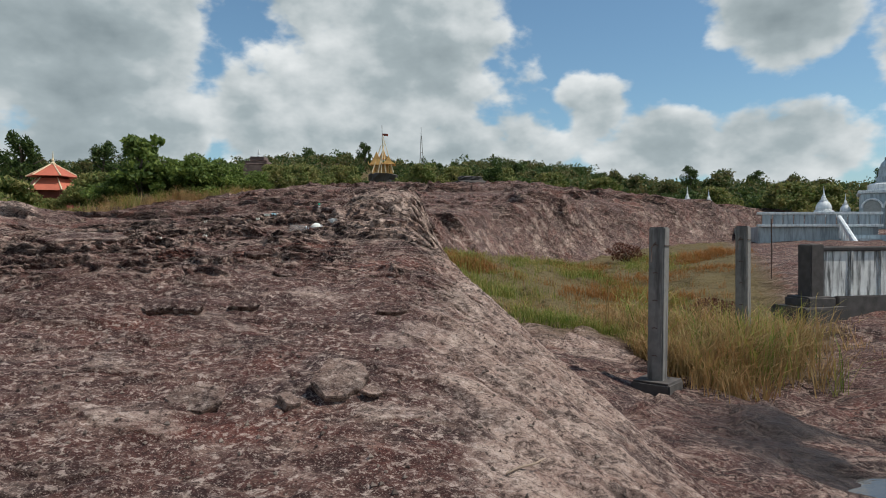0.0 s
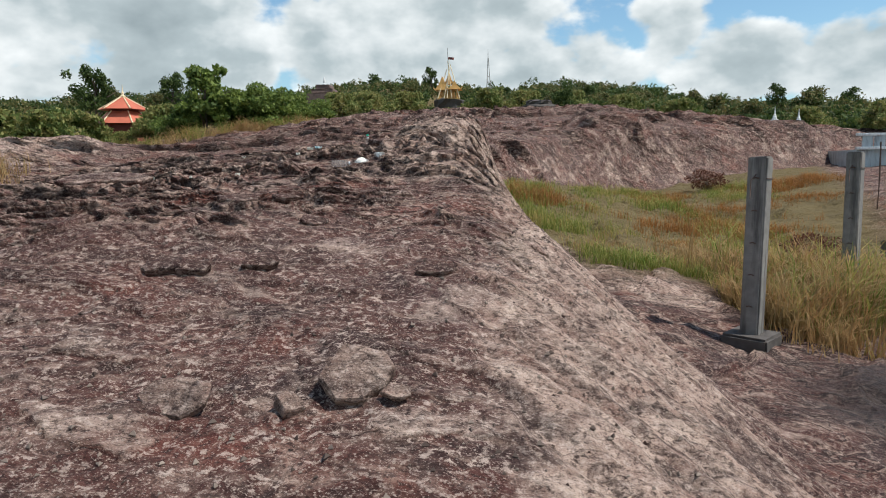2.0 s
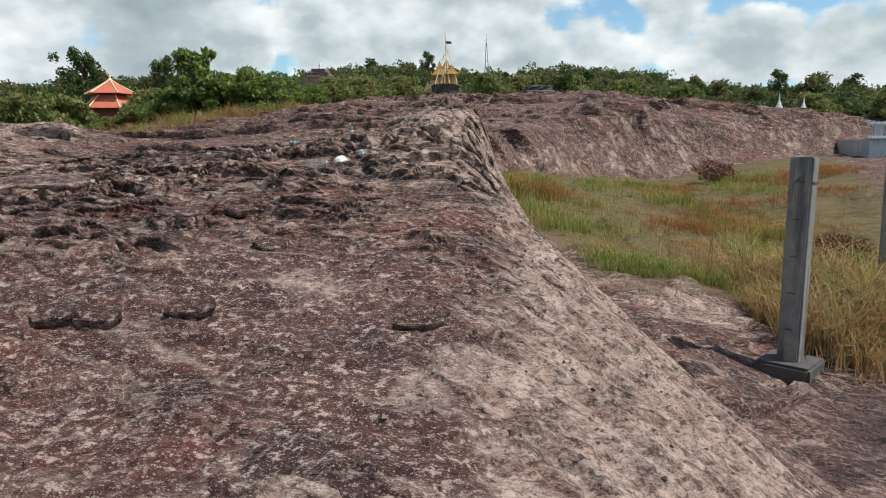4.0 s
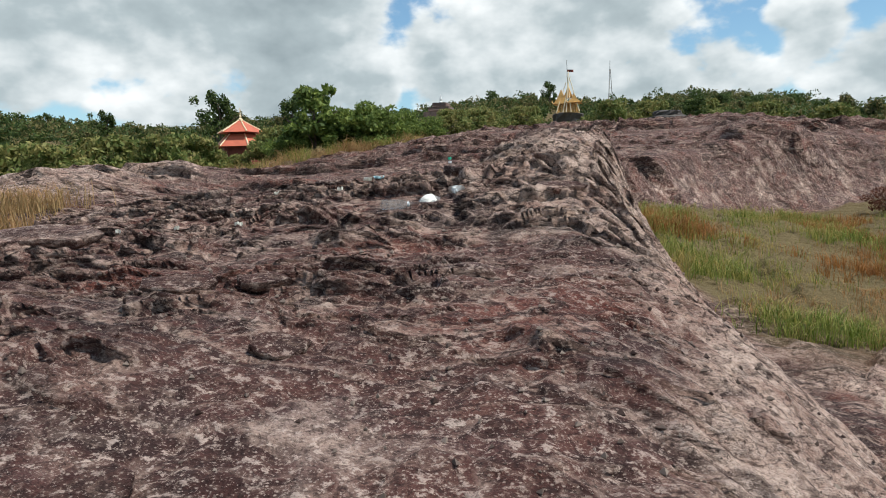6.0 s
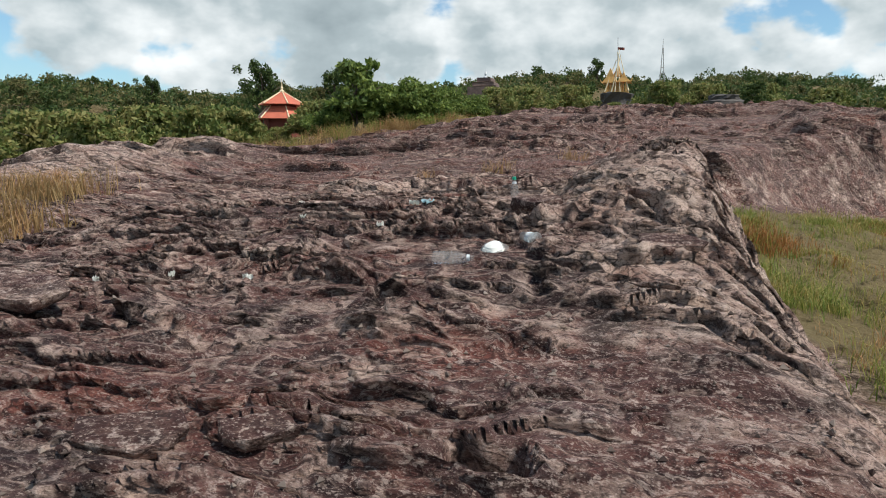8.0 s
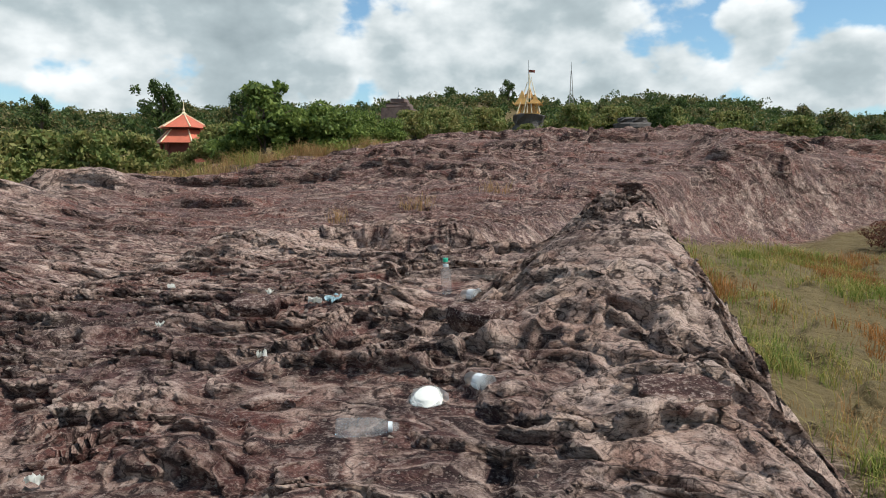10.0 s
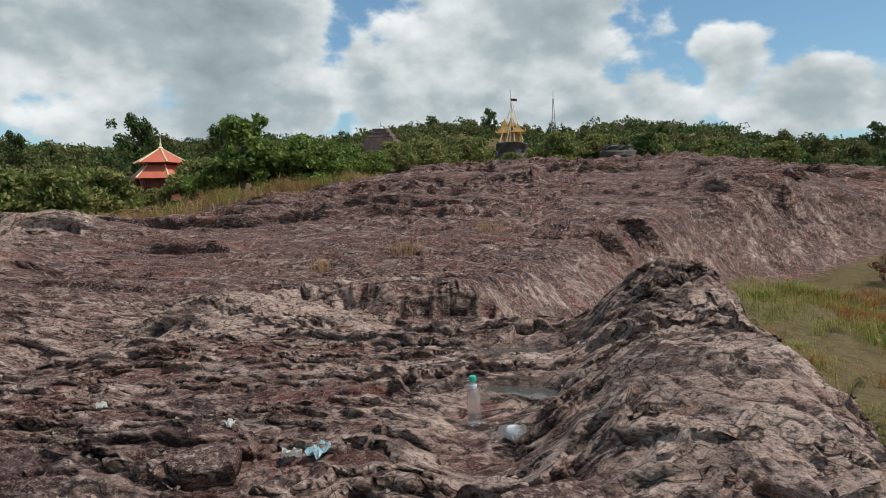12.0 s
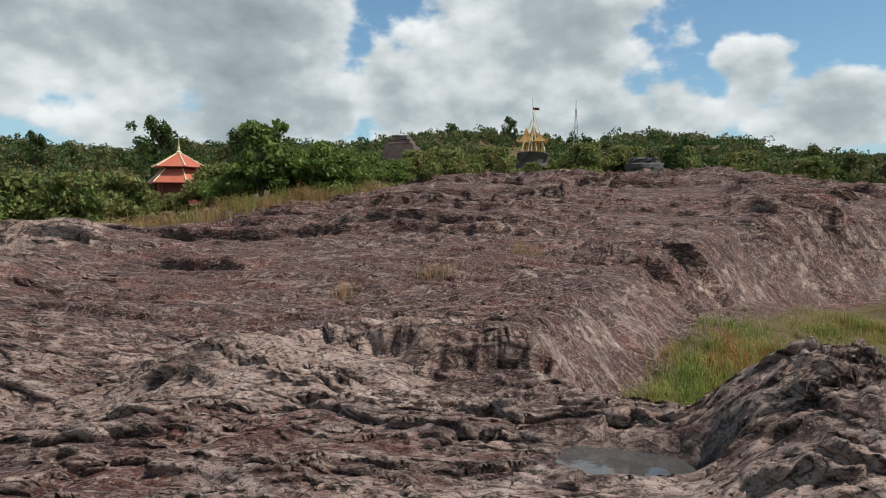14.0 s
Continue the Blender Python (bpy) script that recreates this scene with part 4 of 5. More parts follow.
def build_tree(name, seed, height, width, label, leaf, count, size, open_crown=False, category="tree", trunk_share=0.35, mat=None):
    rng = np.random.default_rng(seed)
    rnd = random.Random(seed)
    ob = thing(name, pose(0, 0, 0), label, category)
    bm = bmesh.new()
    lobes = []
    limbs = 9 if open_crown else 7
    tube([(0, 0, -0.3), (0.03 * width, 0.02, height * trunk_share), (0.0, 0.05 * width, height * 0.6), (0.05 * width, 0, height * 0.88)],
         [0.030 * height, 0.024 * height, 0.015 * height, 0.004 * height], 8, bm)
    for k in range(limbs):
        a = 2.4 * k + rnd.uniform(-0.4, 0.4)
        z0 = height * (trunk_share * 0.7 + (0.85 - trunk_share * 0.7) * k / limbs)
        reach = width * 0.5 * rnd.uniform(0.55, 1.0) * (1.0 if k < limbs * 0.7 else 0.55)
        z1 = min(height * 0.95, z0 + height * rnd.uniform(0.12, 0.26))
        tube([(0, 0, z0), (0.5 * reach * math.cos(a), 0.5 * reach * math.sin(a), (z0 * 0.4 + z1 * 0.6)), (reach * math.cos(a), reach * math.sin(a), z1)],
             [0.012 * height, 0.008 * height, 0.003 * height], 6, bm)
        f = rnd.uniform(0.10, 0.15) * (0.75 if open_crown else 1.2)
        for g in range(5):
            u, b = rnd.uniform(0.35, 1.0), a + rnd.uniform(-0.7, 0.7)
            lobes.append((reach * u * math.cos(b), reach * u * math.sin(b), z1 + height * rnd.uniform(-0.14, 0.07), width * f * rnd.uniform(0.7, 1.2), width * f * rnd.uniform(0.7, 1.2), height * f * rnd.uniform(0.5, 0.85)))
    if not open_crown:
        lobes.append((0, 0, height * 0.55, width * 0.3, width * 0.3, height * 0.3))
    lobes.append((0.03 * width, 0, height * 0.88, width * 0.14, width * 0.14, height * 0.12))
    part("trunk", bm, BARK, ob, smooth=True)
    v, f = leaf_cloud(rng, lobes, count, size)
    v[:, 2] = np.maximum(v[:, 2], 0.02 * height)
    mesh_object("crown", v, f, leaf, ob, False)
    return ob


def set_down(ob, x, y, turn=0.0, scale=1.0, sink=0.1):
    ob.matrix_world = pose(x, y, ground_z(x, y) - sink, 0, 0, turn) @ Matrix.Diagonal((scale, scale, scale, 1))
    return ob


def plant(proto, spots, sink=0.15):
    """Copies of one plant at (x, y, turn, scale); the first spot takes the plant itself."""
    for k, (x, y, turn, s) in enumerate(spots):
        ob = proto if k == 0 else copy_thing(proto, Matrix())
        set_down(ob, x, y, turn, s, sink)


def polar(bearing, r):
    return r * math.sin(radians(bearing)), r * math.cos(radians(bearing))


def build_plants():
    rnd = random.Random(5)
    tall = build_tree("young_tree", 1, 3.7, 3.4, "open young tree with big leaves beside the pavilion", LEAF_BUSH, 1900, 0.16, True, trunk_share=0.12)
    x, y = polar(-24.0, 38.0)
    plant(tall, [(x, y, 0, 1.0)])
    bush = build_tree("bush", 2, 2.9, 4.2, "dense leafy green bush at the rock's edge", LEAF_BUSH, 5600, 0.11, category="bush", trunk_share=0.15)
    spots = []
    for b, r, s in ((-19.0, 38, 0.8), (-17.5, 40, 0.7), (-22.0, 39.5, 0.75), (-21.0, 42, 0.8), (-15.5, 42, 0.6), (-26.5, 40, 0.6), (-23.5, 38.5, 0.75), (-25.2, 39, 0.7), (-20.2, 37.5, 0.85)):
        x, y = polar(b, r)
        spots.append((x, y, rnd.uniform(0, 360), s))
    plant(bush, spots)
    light = build_tree("light_bush", 3, 2.4, 3.8, "light green scrub bush", LEAF_LIGHT, 4200, 0.11, category="bush", trunk_share=0.12)
    spots = []
    for b, r, s in ((-33, 40, 1.0), (-35, 37, 1.1), (-38, 38, 1.2), (-41, 36, 1.1), (-44, 38, 1.2), (-48, 36, 1.2), (-52, 34, 1.2), (-27, 43, 0.9), (-13.5, 46, 0.8), (-11, 50, 0.9),
                    (-5.3, 84, 0.75), (-4.2, 82, 0.6), (-8, 62, 1.1), (-2, 64, 1.3), (1.5, 66, 1.2), (-12, 64, 1.2), (5, 66, 1.2), (9, 64, 1.1), (13, 66, 1.2), (-56, 30, 1.2), (-29.6, 44.3, 0.5), (-27.9, 44.1, 0.65), (-31.6, 44.6, 0.6), (22, 62, 1.0), (27, 48, 0.9), (29, 50, 0.9)):
        x, y = polar(b, r)
        spots.append((x, y, rnd.uniform(0, 360), s))
    plant(light, spots)
    dark = build_tree("dark_bush", 4, 3.6, 4.4, "dark dense bush on the crest", LEAF_DARK, 4200, 0.13, category="bush", trunk_share=0.12)
    spots = []
    for b, r, s in ((4.2, 61, 0.7), (1.0, 66, 0.5), (-1.0, 72, 0.6), (11, 74, 0.6), (15, 72, 0.55), (18, 66, 0.5), (-9.5, 75, 0.6), (-19, 70, 0.7), (7.5, 72, 0.6), (20, 76, 0.6), (23, 70, 0.6), (26, 72, 0.65)):
        x, y = polar(b, r)
        spots.append((x, y, rnd.uniform(0, 360), s))
    plant(dark, spots)
    wood = build_tree("woodland_tree", 6, 7.0, 5.5, "round-crowned woodland tree on the hillside", LEAF_FAR, 2200, 0.24, trunk_share=0.3)
    thin = build_tree("woodland_tree", 7, 8.5, 6.0, "open-crowned woodland tree standing above its neighbours", LEAF_DARK, 3200, 0.17, True, trunk_share=0.45)
    spots, tall_spots = [], []
    for k in range(90):
        b, r = rnd.uniform(-62, 46), rnd.uniform(72, 135)
        if -9 < b < 1 and r < 108 or -20 < b < -11 and r < 108:
            continue
        x, y = polar(b, r)
        (spots if rnd.random() < 0.85 else tall_spots).append((x, y, rnd.uniform(0, 360), rnd.uniform(0.34, 0.66)))
    for b, r, s in ((-31.6, 64, 0.78), (-6.5, 170, 0.9), (24.5, 120, 0.7), (-26.5, 66, 0.65), (-18.0, 82, 0.5), (20.0, 100, 0.6), (33.0, 95, 0.7), (-31.0, 75, 0.5), (-40, 90, 0.6)):
        x, y = polar(b, r)
        tall_spots.append((x, y, 40 * b, s))
    plant(wood, spots, 0.3)
    plant(thin, tall_spots, 0.3)
    # far woodland, past counting
    rng = np.random.default_rng(11)
    for leaf, trees, label in ((LEAF_FAR, 1050, "dense green woodland covering the far hillside"), (LEAF_DARK, 750, "darker tree crowns among the far woodland")):
        vs, fs, base = [], [], 0
        for k in range(trees):
            b, r = rng.uniform(-64, 48), 66 + 190 * rng.random() ** 1.15
            if r < 104 and (-9 < b < 1 or -18 < b < -11):
                continue
            x, y = polar(b, r)
            z = float(land(np.array([x]), np.array([y]))[0])
            w, h = rng.uniform(1.8, 4.2) * (0.6 + r / 400), rng.uniform(1.8, 4.4) * (0.5 + r / 350)
            lobes = [(x + rng.uniform(-0.45, 0.45) * w, y + rng.uniform(-0.45, 0.45) * w, z + h * rng.uniform(0.25, 0.9), w * rng.uniform(0.2, 0.42), w * 0.36, h * rng.uniform(0.12, 0.24)) for _ in range(7)]
            v, f = leaf_cloud(rng, lobes, 180, 0.15 + r / 1000)
            vs.append(v)
            fs.append(f + base)
            base += len(v)
        ob = mesh_object("far_woodland", np.concatenate(vs), np.concatenate(fs), leaf, None, False)
        tagged(ob, label, "woodland", kind="stuff")


build_plants()


def build_grass(name, label, mat, spots, seed):
    """Grass as bent blades. spots: (x, y, count, spread x, spread y, height)."""
    rng = np.random.default_rng(seed)
    vs = []
    for cx, cy, count, sx, sy, tall in spots:
        root = np.stack([cx + sx * rng.normal(size=count) * 0.6, cy + sy * rng.normal(size=count) * 0.6], 1)
        clump = rng.integers(0, max(1, count // 18), count)
        hub = np.stack([cx + sx * rng.normal(size=clump.max() + 1) * 0.6, cy + sy * rng.normal(size=clump.max() + 1) * 0.6], 1)
        root = np.where(rng.random(count)[:, None] < 0.75, hub[clump] + rng.normal(size=(count, 2)) * 0.07, root)
        t, past = flank(root[:, 0], root[:, 1])
        keep = ((past > 0.02) | (t < 0.02)) & ~((root[:, 1] < 10.6) & (root[:, 0] < 2.75) & (root[:, 0] > 0))
        root = root[keep]
        n = len(root)
        z = ground(root[:, 0], root[:, 1])[0]
        foot = np.column_stack([root, z - 0.02])
        a = rng.uniform(0, 2 * np.pi, n)
        h = tall * (0.45 + 0.75 * rng.random(n))
        lean = h * rng.uniform(0.2, 1.25, n)
        out = np.column_stack([np.cos(a), np.sin(a), np.zeros(n)])
        side = np.column_stack([-np.sin(a), np.cos(a), np.zeros(n)]) * (0.003 + 0.010 * tall * rng.random(n))[:, None]
        up = np.array([0, 0, 1.0])
        p1 = foot + out * lean[:, None] * 0.3 + up * h[:, None] * 0.6
        p2 = foot + out * lean[:, None] + up * (h * (1 - 0.25 * lean / h))[:, None]
        vs.append(np.stack([foot - side, foot + side, p1 + side * 0.8, p1 - side * 0.8, p2 + side * 0.15, p2 - side * 0.15], 1).reshape(-1, 3))
    v = np.concatenate(vs)
    k = np.arange(0, len(v), 6)[:, None]
    f = np.concatenate([k + np.array([[0, 1, 2, 3]]), k + np.array([[3, 2, 4, 5]])])
    return tagged(mesh_object(name, v, f, mat, None, False), label, "grass", kind="stuff")


def build_all_grass():
    rnd = random.Random(8)
    green, dry, rust = [], [], []
    for k in range(46):
        y = rnd.uniform(10.5, 25)
        x0 = float(np.interp(y, EDGE_Y, EDGE_FOOT))
        x = x0 + rnd.uniform(0.05, 1.0) * (2.2 + 0.3 * y)
        (green if rnd.random() < (0.62 if x - x0 < 3 else 0.25) else rust if y > 13 else dry).append((x, y, 950, 0.85, 0.85, rnd.uniform(0.13, 0.33)))
    for k in range(12):
        y = rnd.uniform(13.5, 18)
        green.append((float(np.interp(y, EDGE_Y, EDGE_FOOT)) + rnd.uniform(0.2, 1.5), y, 500, 0.5, 0.6, 0.22))
    for x, y, s, h in ((3.3, 9.0, 0.5, 0.75), (3.8, 9.4, 0.6, 0.9), (4.3, 9.8, 0.6, 1.0), (3.6, 10.4, 0.6, 0.8), (5.0, 10.4, 0.5, 0.9), (4.1, 11.0, 0.9, 1.0), (3.0, 9.7, 0.3, 0.5), (5.4, 11.2, 0.7, 0.9), (3.4, 8.6, 0.4, 0.55)):
        dry.append((x, y, 560, s, s * 0.8, h * 0.8))
        green.append((x + 0.2, y + 0.3, 200, s * 1.1, s * 0.9, h * 0.9))
    # strip along the rock's far edge
    for k in range(26):
        b = -16.5 - k * 0.95
        x, y = polar(b, 36.5 - 0.25 * k + rnd.uniform(-1, 1))
        (dry if k % 3 else green).append((x, y, 420, 1.0, 0.9, rnd.uniform(0.5, 0.8)))
    for b, r in ((-48, 12.4), (-49, 12.0), (-47, 12.9), (-52, 9.2), (-54, 8.8), (-51, 9.8)):
        x, y = polar(b, r)
        dry.append((x - 0.2, y + 3.9, 300, 0.6, 0.5, 0.5))
    build_grass("green_grass", "green grass growing in the rock hollow", GRASS_GREEN, green, 21)
    dry += [(-4.1, 18.6, 90, 0.25, 0.2, 0.35), (-5.2, 17.0, 60, 0.2, 0.2, 0.3), (-2.9, 21.0, 80, 0.3, 0.25, 0.35)]
    build_grass("rusty_grass", "short rust-brown grass in the hollow", GRASS_RUST, rust, 23)
    build_grass("dry_grass", "tall yellow-brown dry grass with bent stalks", GRASS_DRY, dry, 22)


build_all_grass()


# ---- loose stones ----
STONE = rock_material()
STONE.name = "loose_sandstone"


def build_stone(x, y, w, d, h, seed, label, turn=0.0, lift=0.0, tilt=0.0, pale=0.3):
    """A flat broken slab with ragged rim, split face and uneven top."""
    rnd = random.Random(seed)
    n = rnd.choice((8, 9, 10))
    bm = bmesh.new()
    turns = sorted(2 * math.pi * (i + rnd.uniform(-0.3, 0.3)) / n for i in range(n))
    rim = [rnd.uniform(0.70, 1.16) for _ in range(n)]
    # split every side once, so that the broken faces are uneven
    corner = []
    for i in range(n):
        p, q = [Vector((0.5 * w * rim[j % n] * math.cos(turns[j % n]), 0.5 * d * rim[j % n] * math.sin(turns[j % n]), 0)) for j in (i, i + 1)]
        corner += [p, p.lerp(q, rnd.uniform(0.35, 0.65)) * rnd.uniform(0.95, 1.04)]
    rings = []
    for f, z, shake in ((0.88, 0.0, 0.02), (0.98, 0.40, 0.03), (1.0, 0.82, 0.03), (0.94, 1.0, 0.03), (0.64, 1.0, 0.07), (0.33, 1.02, 0.06)):
        tip = [rnd.uniform(-0.06, 0.06) for _ in corner]
        rings.append([bm.verts.new((c.x * f * (1 + rnd.uniform(-shake, shake)), c.y * f * (1 + rnd.uniform(-shake, shake)), h * (z + k))) for c, k in zip(corner, tip)])
    n = len(corner)
    for p, q in zip(rings, rings[1:]):
        for i in range(n):
            bm.faces.new((p[i], p[(i + 1) % n], q[(i + 1) % n], q[i]))
    bm.faces.new(rings[0][::-1])
    bm.faces.new(rings[-1])
    ob = part("rock_slab", bm, STONE)
    for name, value in (("pale", pale), ("soil", 0.0), ("wet", 0.0), ("wear", 0.3), ("rough", 0.4)):
        att = ob.data.attributes.new(name, "FLOAT", "POINT")
        att.data.foreach_set("value", [value] * len(ob.data.vertices))
    ob.matrix_world = pose(x, y, ground_z(x, y) - 0.3 * h + 0.5 * lift, 13 + tilt, 0, turn)
    return tagged(ob, label, "stone", "loose rock slabs")


for x, y, w, d, h, turn, lift, label in (
        (-0.53, 3.50, 0.35, 0.29, 0.11, 10, 0.05, "thick grey sandstone slab lying loose on the rock"),
        (-0.36, 3.38, 0.13, 0.10, 0.03, 35, 0.06, "small pinkish stone chip against a slab"),
        (-0.76, 3.33, 0.14, 0.12, 0.07, 70, 0.02, "dark broken stone beside a slab"),
        (-1.22, 3.37, 0.30, 0.20, 0.06, -12, 0.04, "pale sandstone slab lying loose on the rock"),
        (-1.40, 4.75, 0.24, 0.17, 0.06, 25, 0.02, "flat grey stone flake on the rock"),
        (-1.90, 4.62, 0.28, 0.20, 0.07, -20, 0.02, "flat dark stone flake on the rock"),
        (-1.72, 4.60, 0.22, 0.16, 0.07, 5, 0.02, "flat grey stone flake on the rock"),
        (-1.28, 5.50, 0.20, 0.16, 0.06, 40, 0.02, "flat grey stone flake on the rock"),
        (-0.35, 4.72, 0.26, 0.12, 0.05, 30, 0.01, "thin reddish stone flake on the rock"),
        (-3.55, 6.75, 0.85, 0.42, 0.09, 8, 0.03, "long pinkish sandstone slab with undercut edge"),
        (-1.98, 5.92, 0.34, 0.22, 0.07, 30, 0.03, "pale broken stone flake on the rock"),
        (-1.66, 6.05, 0.24, 0.16, 0.06, 55, 0.03, "pale broken stone flake on the rock"),
        (-2.60, 8.84, 0.30, 0.22, 0.12, -10, 0.04, "pale rounded stone on the ledges"),
        (-1.36, 8.50, 0.28, 0.20, 0.15, 5, 0.05, "purple-red stone lodged under a lip"),
        (-0.60, 8.00, 0.34, 0.26, 0.05, 20, 0.04, "flat grey plate on the crest"),
        (-2.95, 4.40, 0.34, 0.24, 0.07, 15, 0.02, "dark flat stone flake on the rock")):
    build_stone(x, y, w, d, h * 0.72, int(abs(x * 100 + y * 37)), label, turn, lift, 22 if y < 3.6 and w > 0.2 else 9 if y < 5.6 else 0, 1.0 if y < 3.6 else 0.15)


# ---- litter ----
def bottle_profile(s=1.0):
    return [(s * r, s * z) for r, z in ((0.020, 0.0), (0.030, 0.004), (0.032, 0.012), (0.032, 0.040), (0.030, 0.046), (0.032, 0.052), (0.032, 0.085), (0.030, 0.091), (0.032, 0.097), (0.0315, 0.125),
                                        (0.027, 0.150), (0.020, 0.168), (0.0165, 0.172), (0.0165, 0.184), (0.0145, 0.186), (0.0145, 0.200), (0.0125, 0.203), (0.0125, 0.208))]


def build_bottle(m, label, cap=True):
    ob = thing("bottle", m, label, "bottle")
    part("body", lathe(bottle_profile(), 24), CLEAR, ob, "clear ribbed plastic body", smooth=True)
    part("neck_label", lathe([(0.0175, 0.172), (0.0178, 0.186)], 20), LABEL, ob, "pale neck band")
    if cap:
        bm = lathe([(0.0155, 0.203), (0.0165, 0.204), (0.0165, 0.224), (0.0145, 0.227)], 24)
        part("cap", bm, CAP_GREEN, ob, "green screw cap")
    return ob


build_bottle(pose(-1.70, 9.39, ground_z(-1.70, 9.39) + 0.002, 2, -2, 0) @ Matrix.Diagonal((0.92, 0.92, 0.92, 1)), "clear plastic bottle with green cap standing on the rock")
build_bottle(pose(-1.72, 7.66, ground_z(-1.72, 7.66) + 0.04, 90, 0, 105), "empty clear plastic bottle lying on the rock", False)


def build_cup(x, y, turn, tip, label):
    ob = thing("plastic_cup", pose(x, y, ground_z(x, y) + 0.036, tip, 0, turn) @ Matrix.Diagonal((0.85, 0.7, 0.85, 1)), label, "cup")
    bm = lathe([(0.030, 0.0), (0.033, 0.004), (0.045, 0.105), (0.048, 0.108), (0.046, 0.109), (0.043, 0.104)], 20)
    for v in bm.verts:
        v.co.x *= 1 + 0.2 * math.sin(v.co.z * 60 + v.co.y * 40)
    part("wall", bm, CLOUDY, ob, smooth=True)
    part("lid", lathe([(0.049, 0.104), (0.051, 0.109), (0.049, 0.116), (0.02, 0.118)], 20), CLEAR, ob, "clear lid")
    part("label_band", lathe([(0.0395, 0.045), (0.0435, 0.080)], 20), LABEL, ob, "faded white label")


build_cup(-1.58, 9.24, 70, 88, "crushed clear plastic cup lying beside the bottle")
build_cup(-1.34, 8.02, 60, 95, "crushed clear plastic cup lying in a rock basin")


def build_bowl():
    x, y = -1.48, 7.94
    ob = thing("foam_bowl", pose(x, y, ground_z(x, y) + 0.032, 202, 10, -25) @ Matrix.Diagonal((0.62, 0.62, 0.48, 1)), "white foam bowl wrapped in a crumpled plastic bag", "bowl")
    rnd = random.Random(4)
    bm = lathe([(0.062, 0.0), (0.066, 0.006), (0.088, 0.045), (0.098, 0.052), (0.094, 0.056), (0.080, 0.046), (0.058, 0.010)], 30)
    for v in bm.verts:
        a = math.atan2(v.co.y, v.co.x)
        v.co *= 1 + 0.07 * math.sin(3 * a + 1) + rnd.uniform(-0.02, 0.02)
        v.co.z += 0.012 * math.sin(5 * a) * v.co.z / 0.05
    part("bowl", bm, FOAM, ob, smooth=True)
    bm = lathe([(0.090, 0.030), (0.104, 0.048), (0.122, 0.062), (0.128, 0.070), (0.112, 0.074), (0.096, 0.066)], 26)
    for v in bm.verts:
        v.co += Vector([rnd.uniform(-0.010, 0.010) for _ in range(3)])
    part("bag", bm, CLOUDY, ob, "crumpled clear plastic bag")


build_bowl()


def build_wrapper(x, y, w, mat, label, seed):
    rnd = random.Random(seed)
    bm = bmesh.new()
    n = 6
    pts = [[bm.verts.new(((i / (n - 1) - 0.5) * w, (j / (n - 1) - 0.5) * w * 0.55, 0.012 + rnd.uniform(0, 0.035))) for i in range(n)] for j in range(n)]
    for j in range(n - 1):
        for i in range(n - 1):
            bm.faces.new((pts[j][i], pts[j][i + 1], pts[j + 1][i + 1], pts[j + 1][i]))
    bmesh.ops.solidify(bm, geom=bm.faces[:], thickness=0.003)
    ob = part("plastic_wrapper", bm, mat)
    ob.matrix_world = pose(x, y, ground_z(x, y) + 0.004, 0, 0, rnd.uniform(0, 90))
    tagged(ob, label, "litter")


build_wrapper(-2.20, 8.92, 0.11, BLUE_FILM, "crumpled pale blue plastic wrapper on the rock", 3)
build_wrapper(-2.30, 8.90, 0.07, FOAM, "scrap of white plastic on the rock", 5)
build_wrapper(-2.55, 7.3, 0.05, FOAM, "scrap of white plastic on the rock", 6)


def build_stick():
    x, y = 0.37, 3.02
    m = pose(x, y, ground_z(x, y) + 0.015, 0, 0, 38)
    ob = part("stick", tube([(-0.12, 0, 0.0), (-0.04, 0.01, 0.008), (0.05, -0.005, 0.012), (0.13, 0.006, 0.018)], [0.005, 0.006, 0.0055, 0.003], 7), WOOD_STICK, smooth=True)
    ob.matrix_world = m
    tagged(ob, "bleached dry stick lying on the rock", "stick")


build_stick()


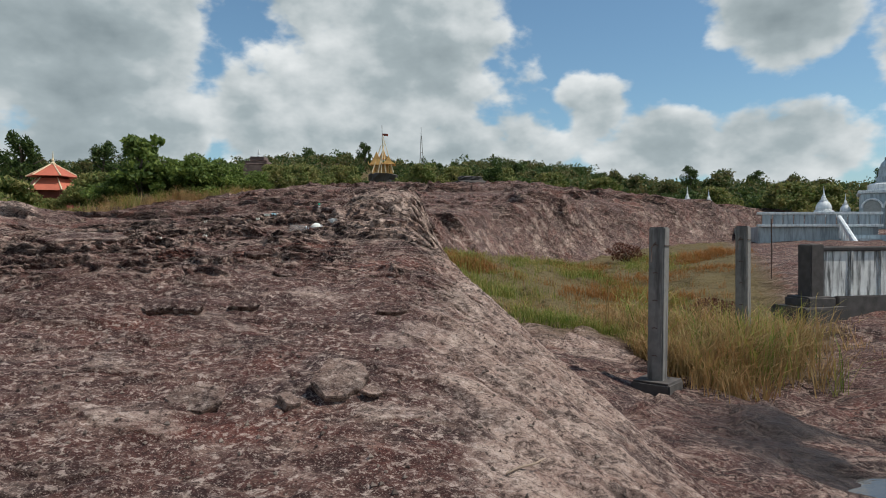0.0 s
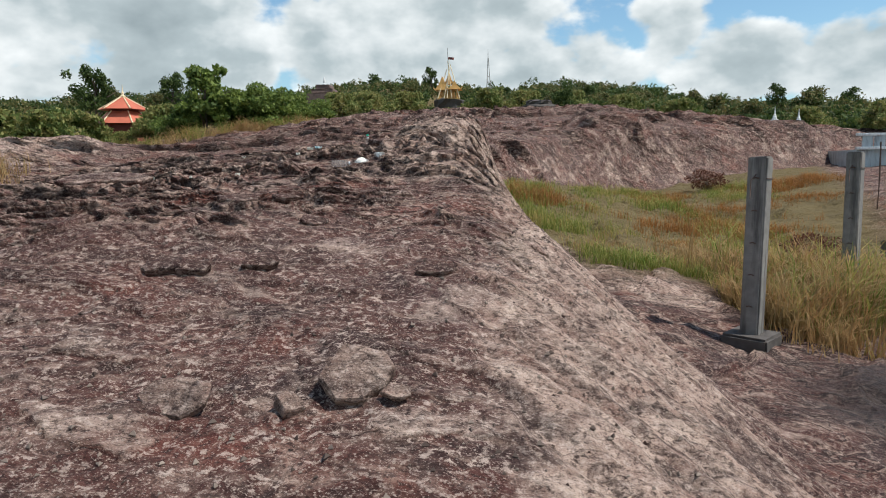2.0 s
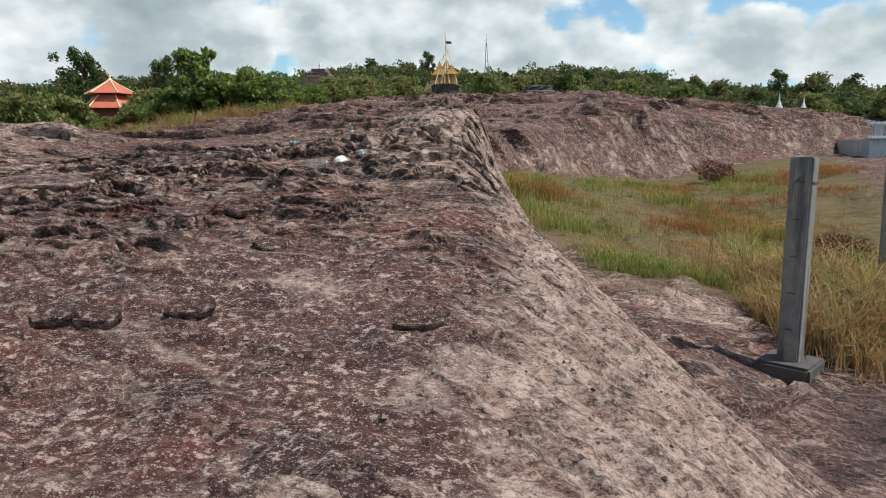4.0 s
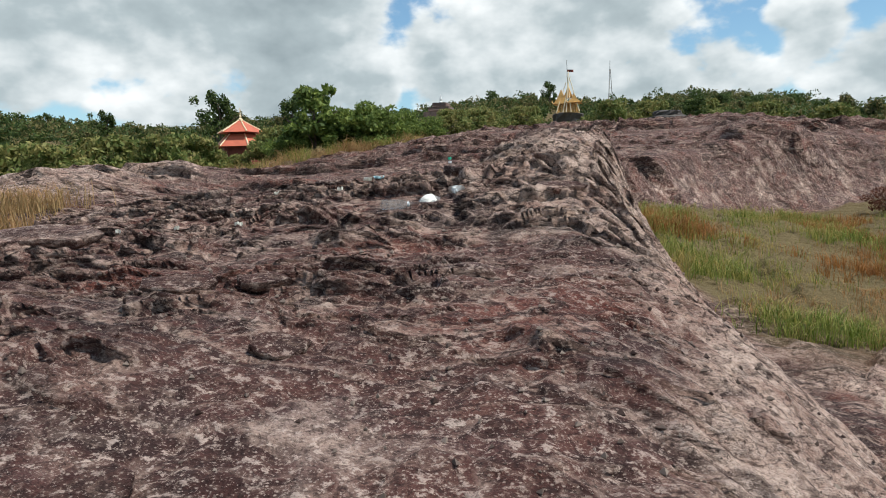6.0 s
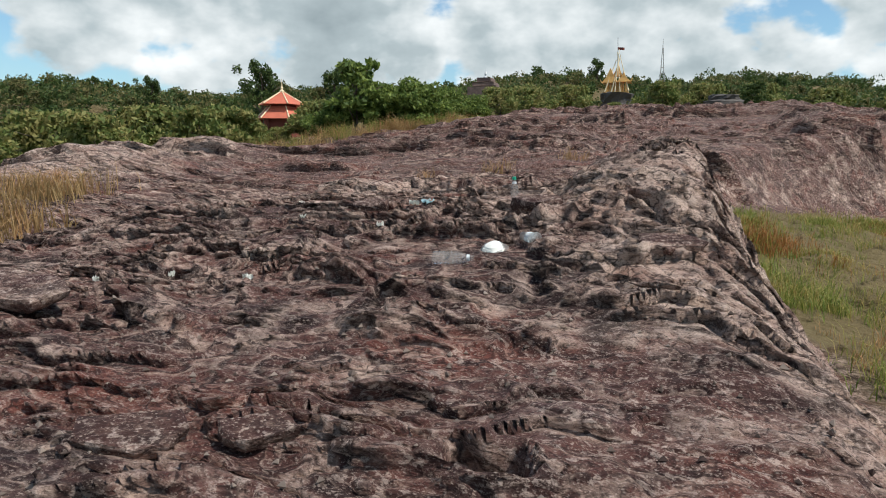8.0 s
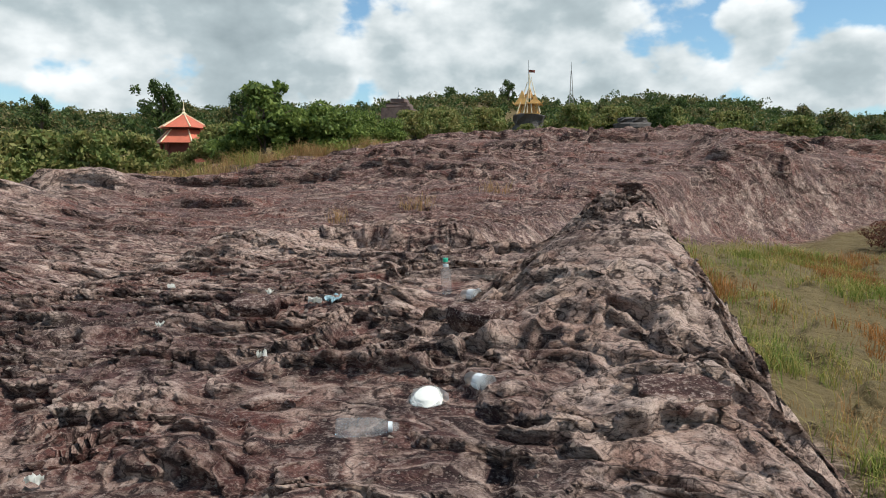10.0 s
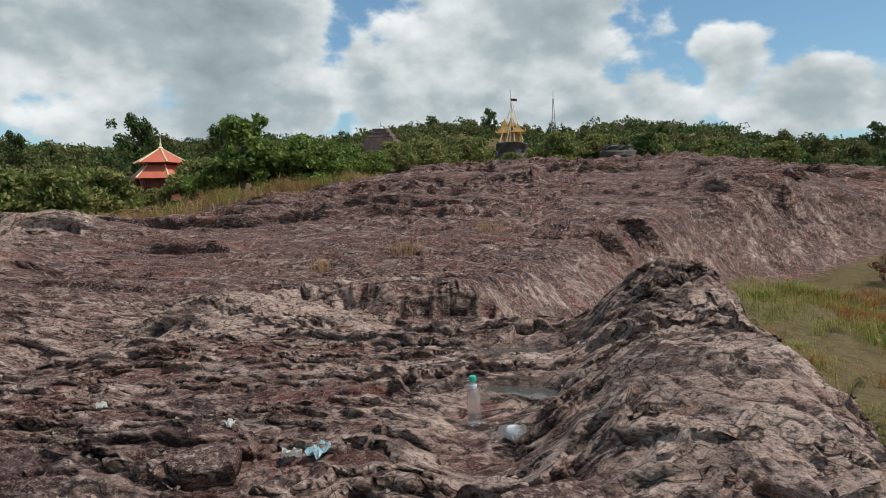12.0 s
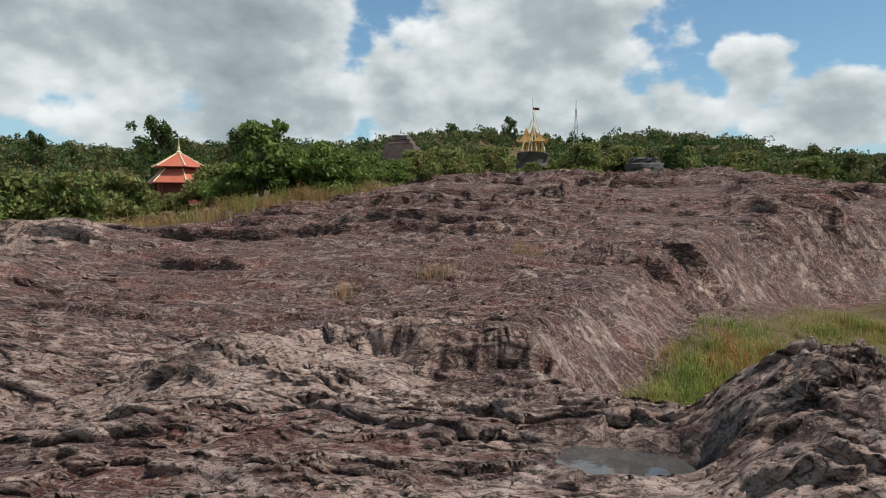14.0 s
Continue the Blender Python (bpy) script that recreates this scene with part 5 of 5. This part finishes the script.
# ---- dry bushes on the far slope and among the posts ----
def build_dead_bush(x, y, size, label, seed):
    rnd = random.Random(seed)
    ob = thing("dry_bush", pose(x, y, ground_z(x, y) - 0.05), label, "bush")
    bm = bmesh.new()
    for k in range(26):
        a, r = rnd.uniform(0, 6.28), rnd.uniform(0.3, 1.0) * size
        tube([(0, 0, 0), (0.5 * r * math.cos(a), 0.5 * r * math.sin(a), 0.6 * size), (r * math.cos(a), r * math.sin(a), size * rnd.uniform(0.45, 1.0))], [0.012 * size, 0.008 * size, 0.003 * size], 4, bm)
    part("twigs", bm, BARK, ob)
    rng = np.random.default_rng(seed)
    v, f = leaf_cloud(rng, [(0, 0, size * 0.55, size * 0.85, size * 0.85, size * 0.45)], 1500, 0.05 * size)
    mesh_object("foliage", v, f, RED_TWIG, ob, False)


build_dead_bush(6.6, 24.6, 0.75, "round red-brown dry bush on the rock slope", 31)
build_dead_bush(5.3, 13.2, 0.6, "rusty brown dry bush behind the grass", 32)


for k, (x, y, w) in enumerate(((-3.05, 7.35, 0.035), (-3.3, 7.1, 0.03), (-2.75, 9.3, 0.05), (-3.0, 8.6, 0.04), (-2.2, 8.1, 0.04), (-3.6, 9.6, 0.05))):
    build_wrapper(x, y, w, FOAM, "tiny scrap of white litter on the rock", 40 + k)


def build_chips():
    """Loose grit and stone chips on the outcrop, past counting."""
    rng = np.random.default_rng(77)
    n = 7000
    x, y = rng.uniform(-4.2, 1.2, n), 2.0 + 9.5 * rng.random(n) ** 1.1
    t, past = flank(x, y)
    keep = t < 0.5
    x, y = x[keep], y[keep]
    n = len(x)
    z, shift = ground(x, y)[:2]
    size = 0.004 + 0.014 * rng.random(n) ** 3
    mid = np.column_stack([x, y + shift, z + size * 0.25])
    base = np.array([[1, 0, 0], [-0.5, 0.85, 0.1], [-0.5, -0.85, -0.1], [0.15, 0.1, 0.8], [0.0, 0.0, -0.6]])
    turn = rng.uniform(0, 2 * np.pi, n)
    c, s = np.cos(turn)[:, None], np.sin(turn)[:, None]
    jag = base[None] * rng.uniform(0.6, 1.3, (n, 5, 3))
    v = np.stack([jag[..., 0] * c - jag[..., 1] * s, jag[..., 0] * s + jag[..., 1] * c, jag[..., 2]], -1) * size[:, None, None] + mid[:, None]
    tri = np.array([[0, 1, 3], [1, 2, 3], [2, 0, 3], [1, 0, 4], [2, 1, 4], [0, 2, 4]])
    f = (np.arange(n)[:, None, None] * 5 + tri[None]).reshape(-1, 3)
    tagged(mesh_object("stone_chips", v.reshape(-1, 3), f, CHIP, None, False), "loose grit and pale stone chips on the rock", "gravel", kind="stuff")


build_chips()
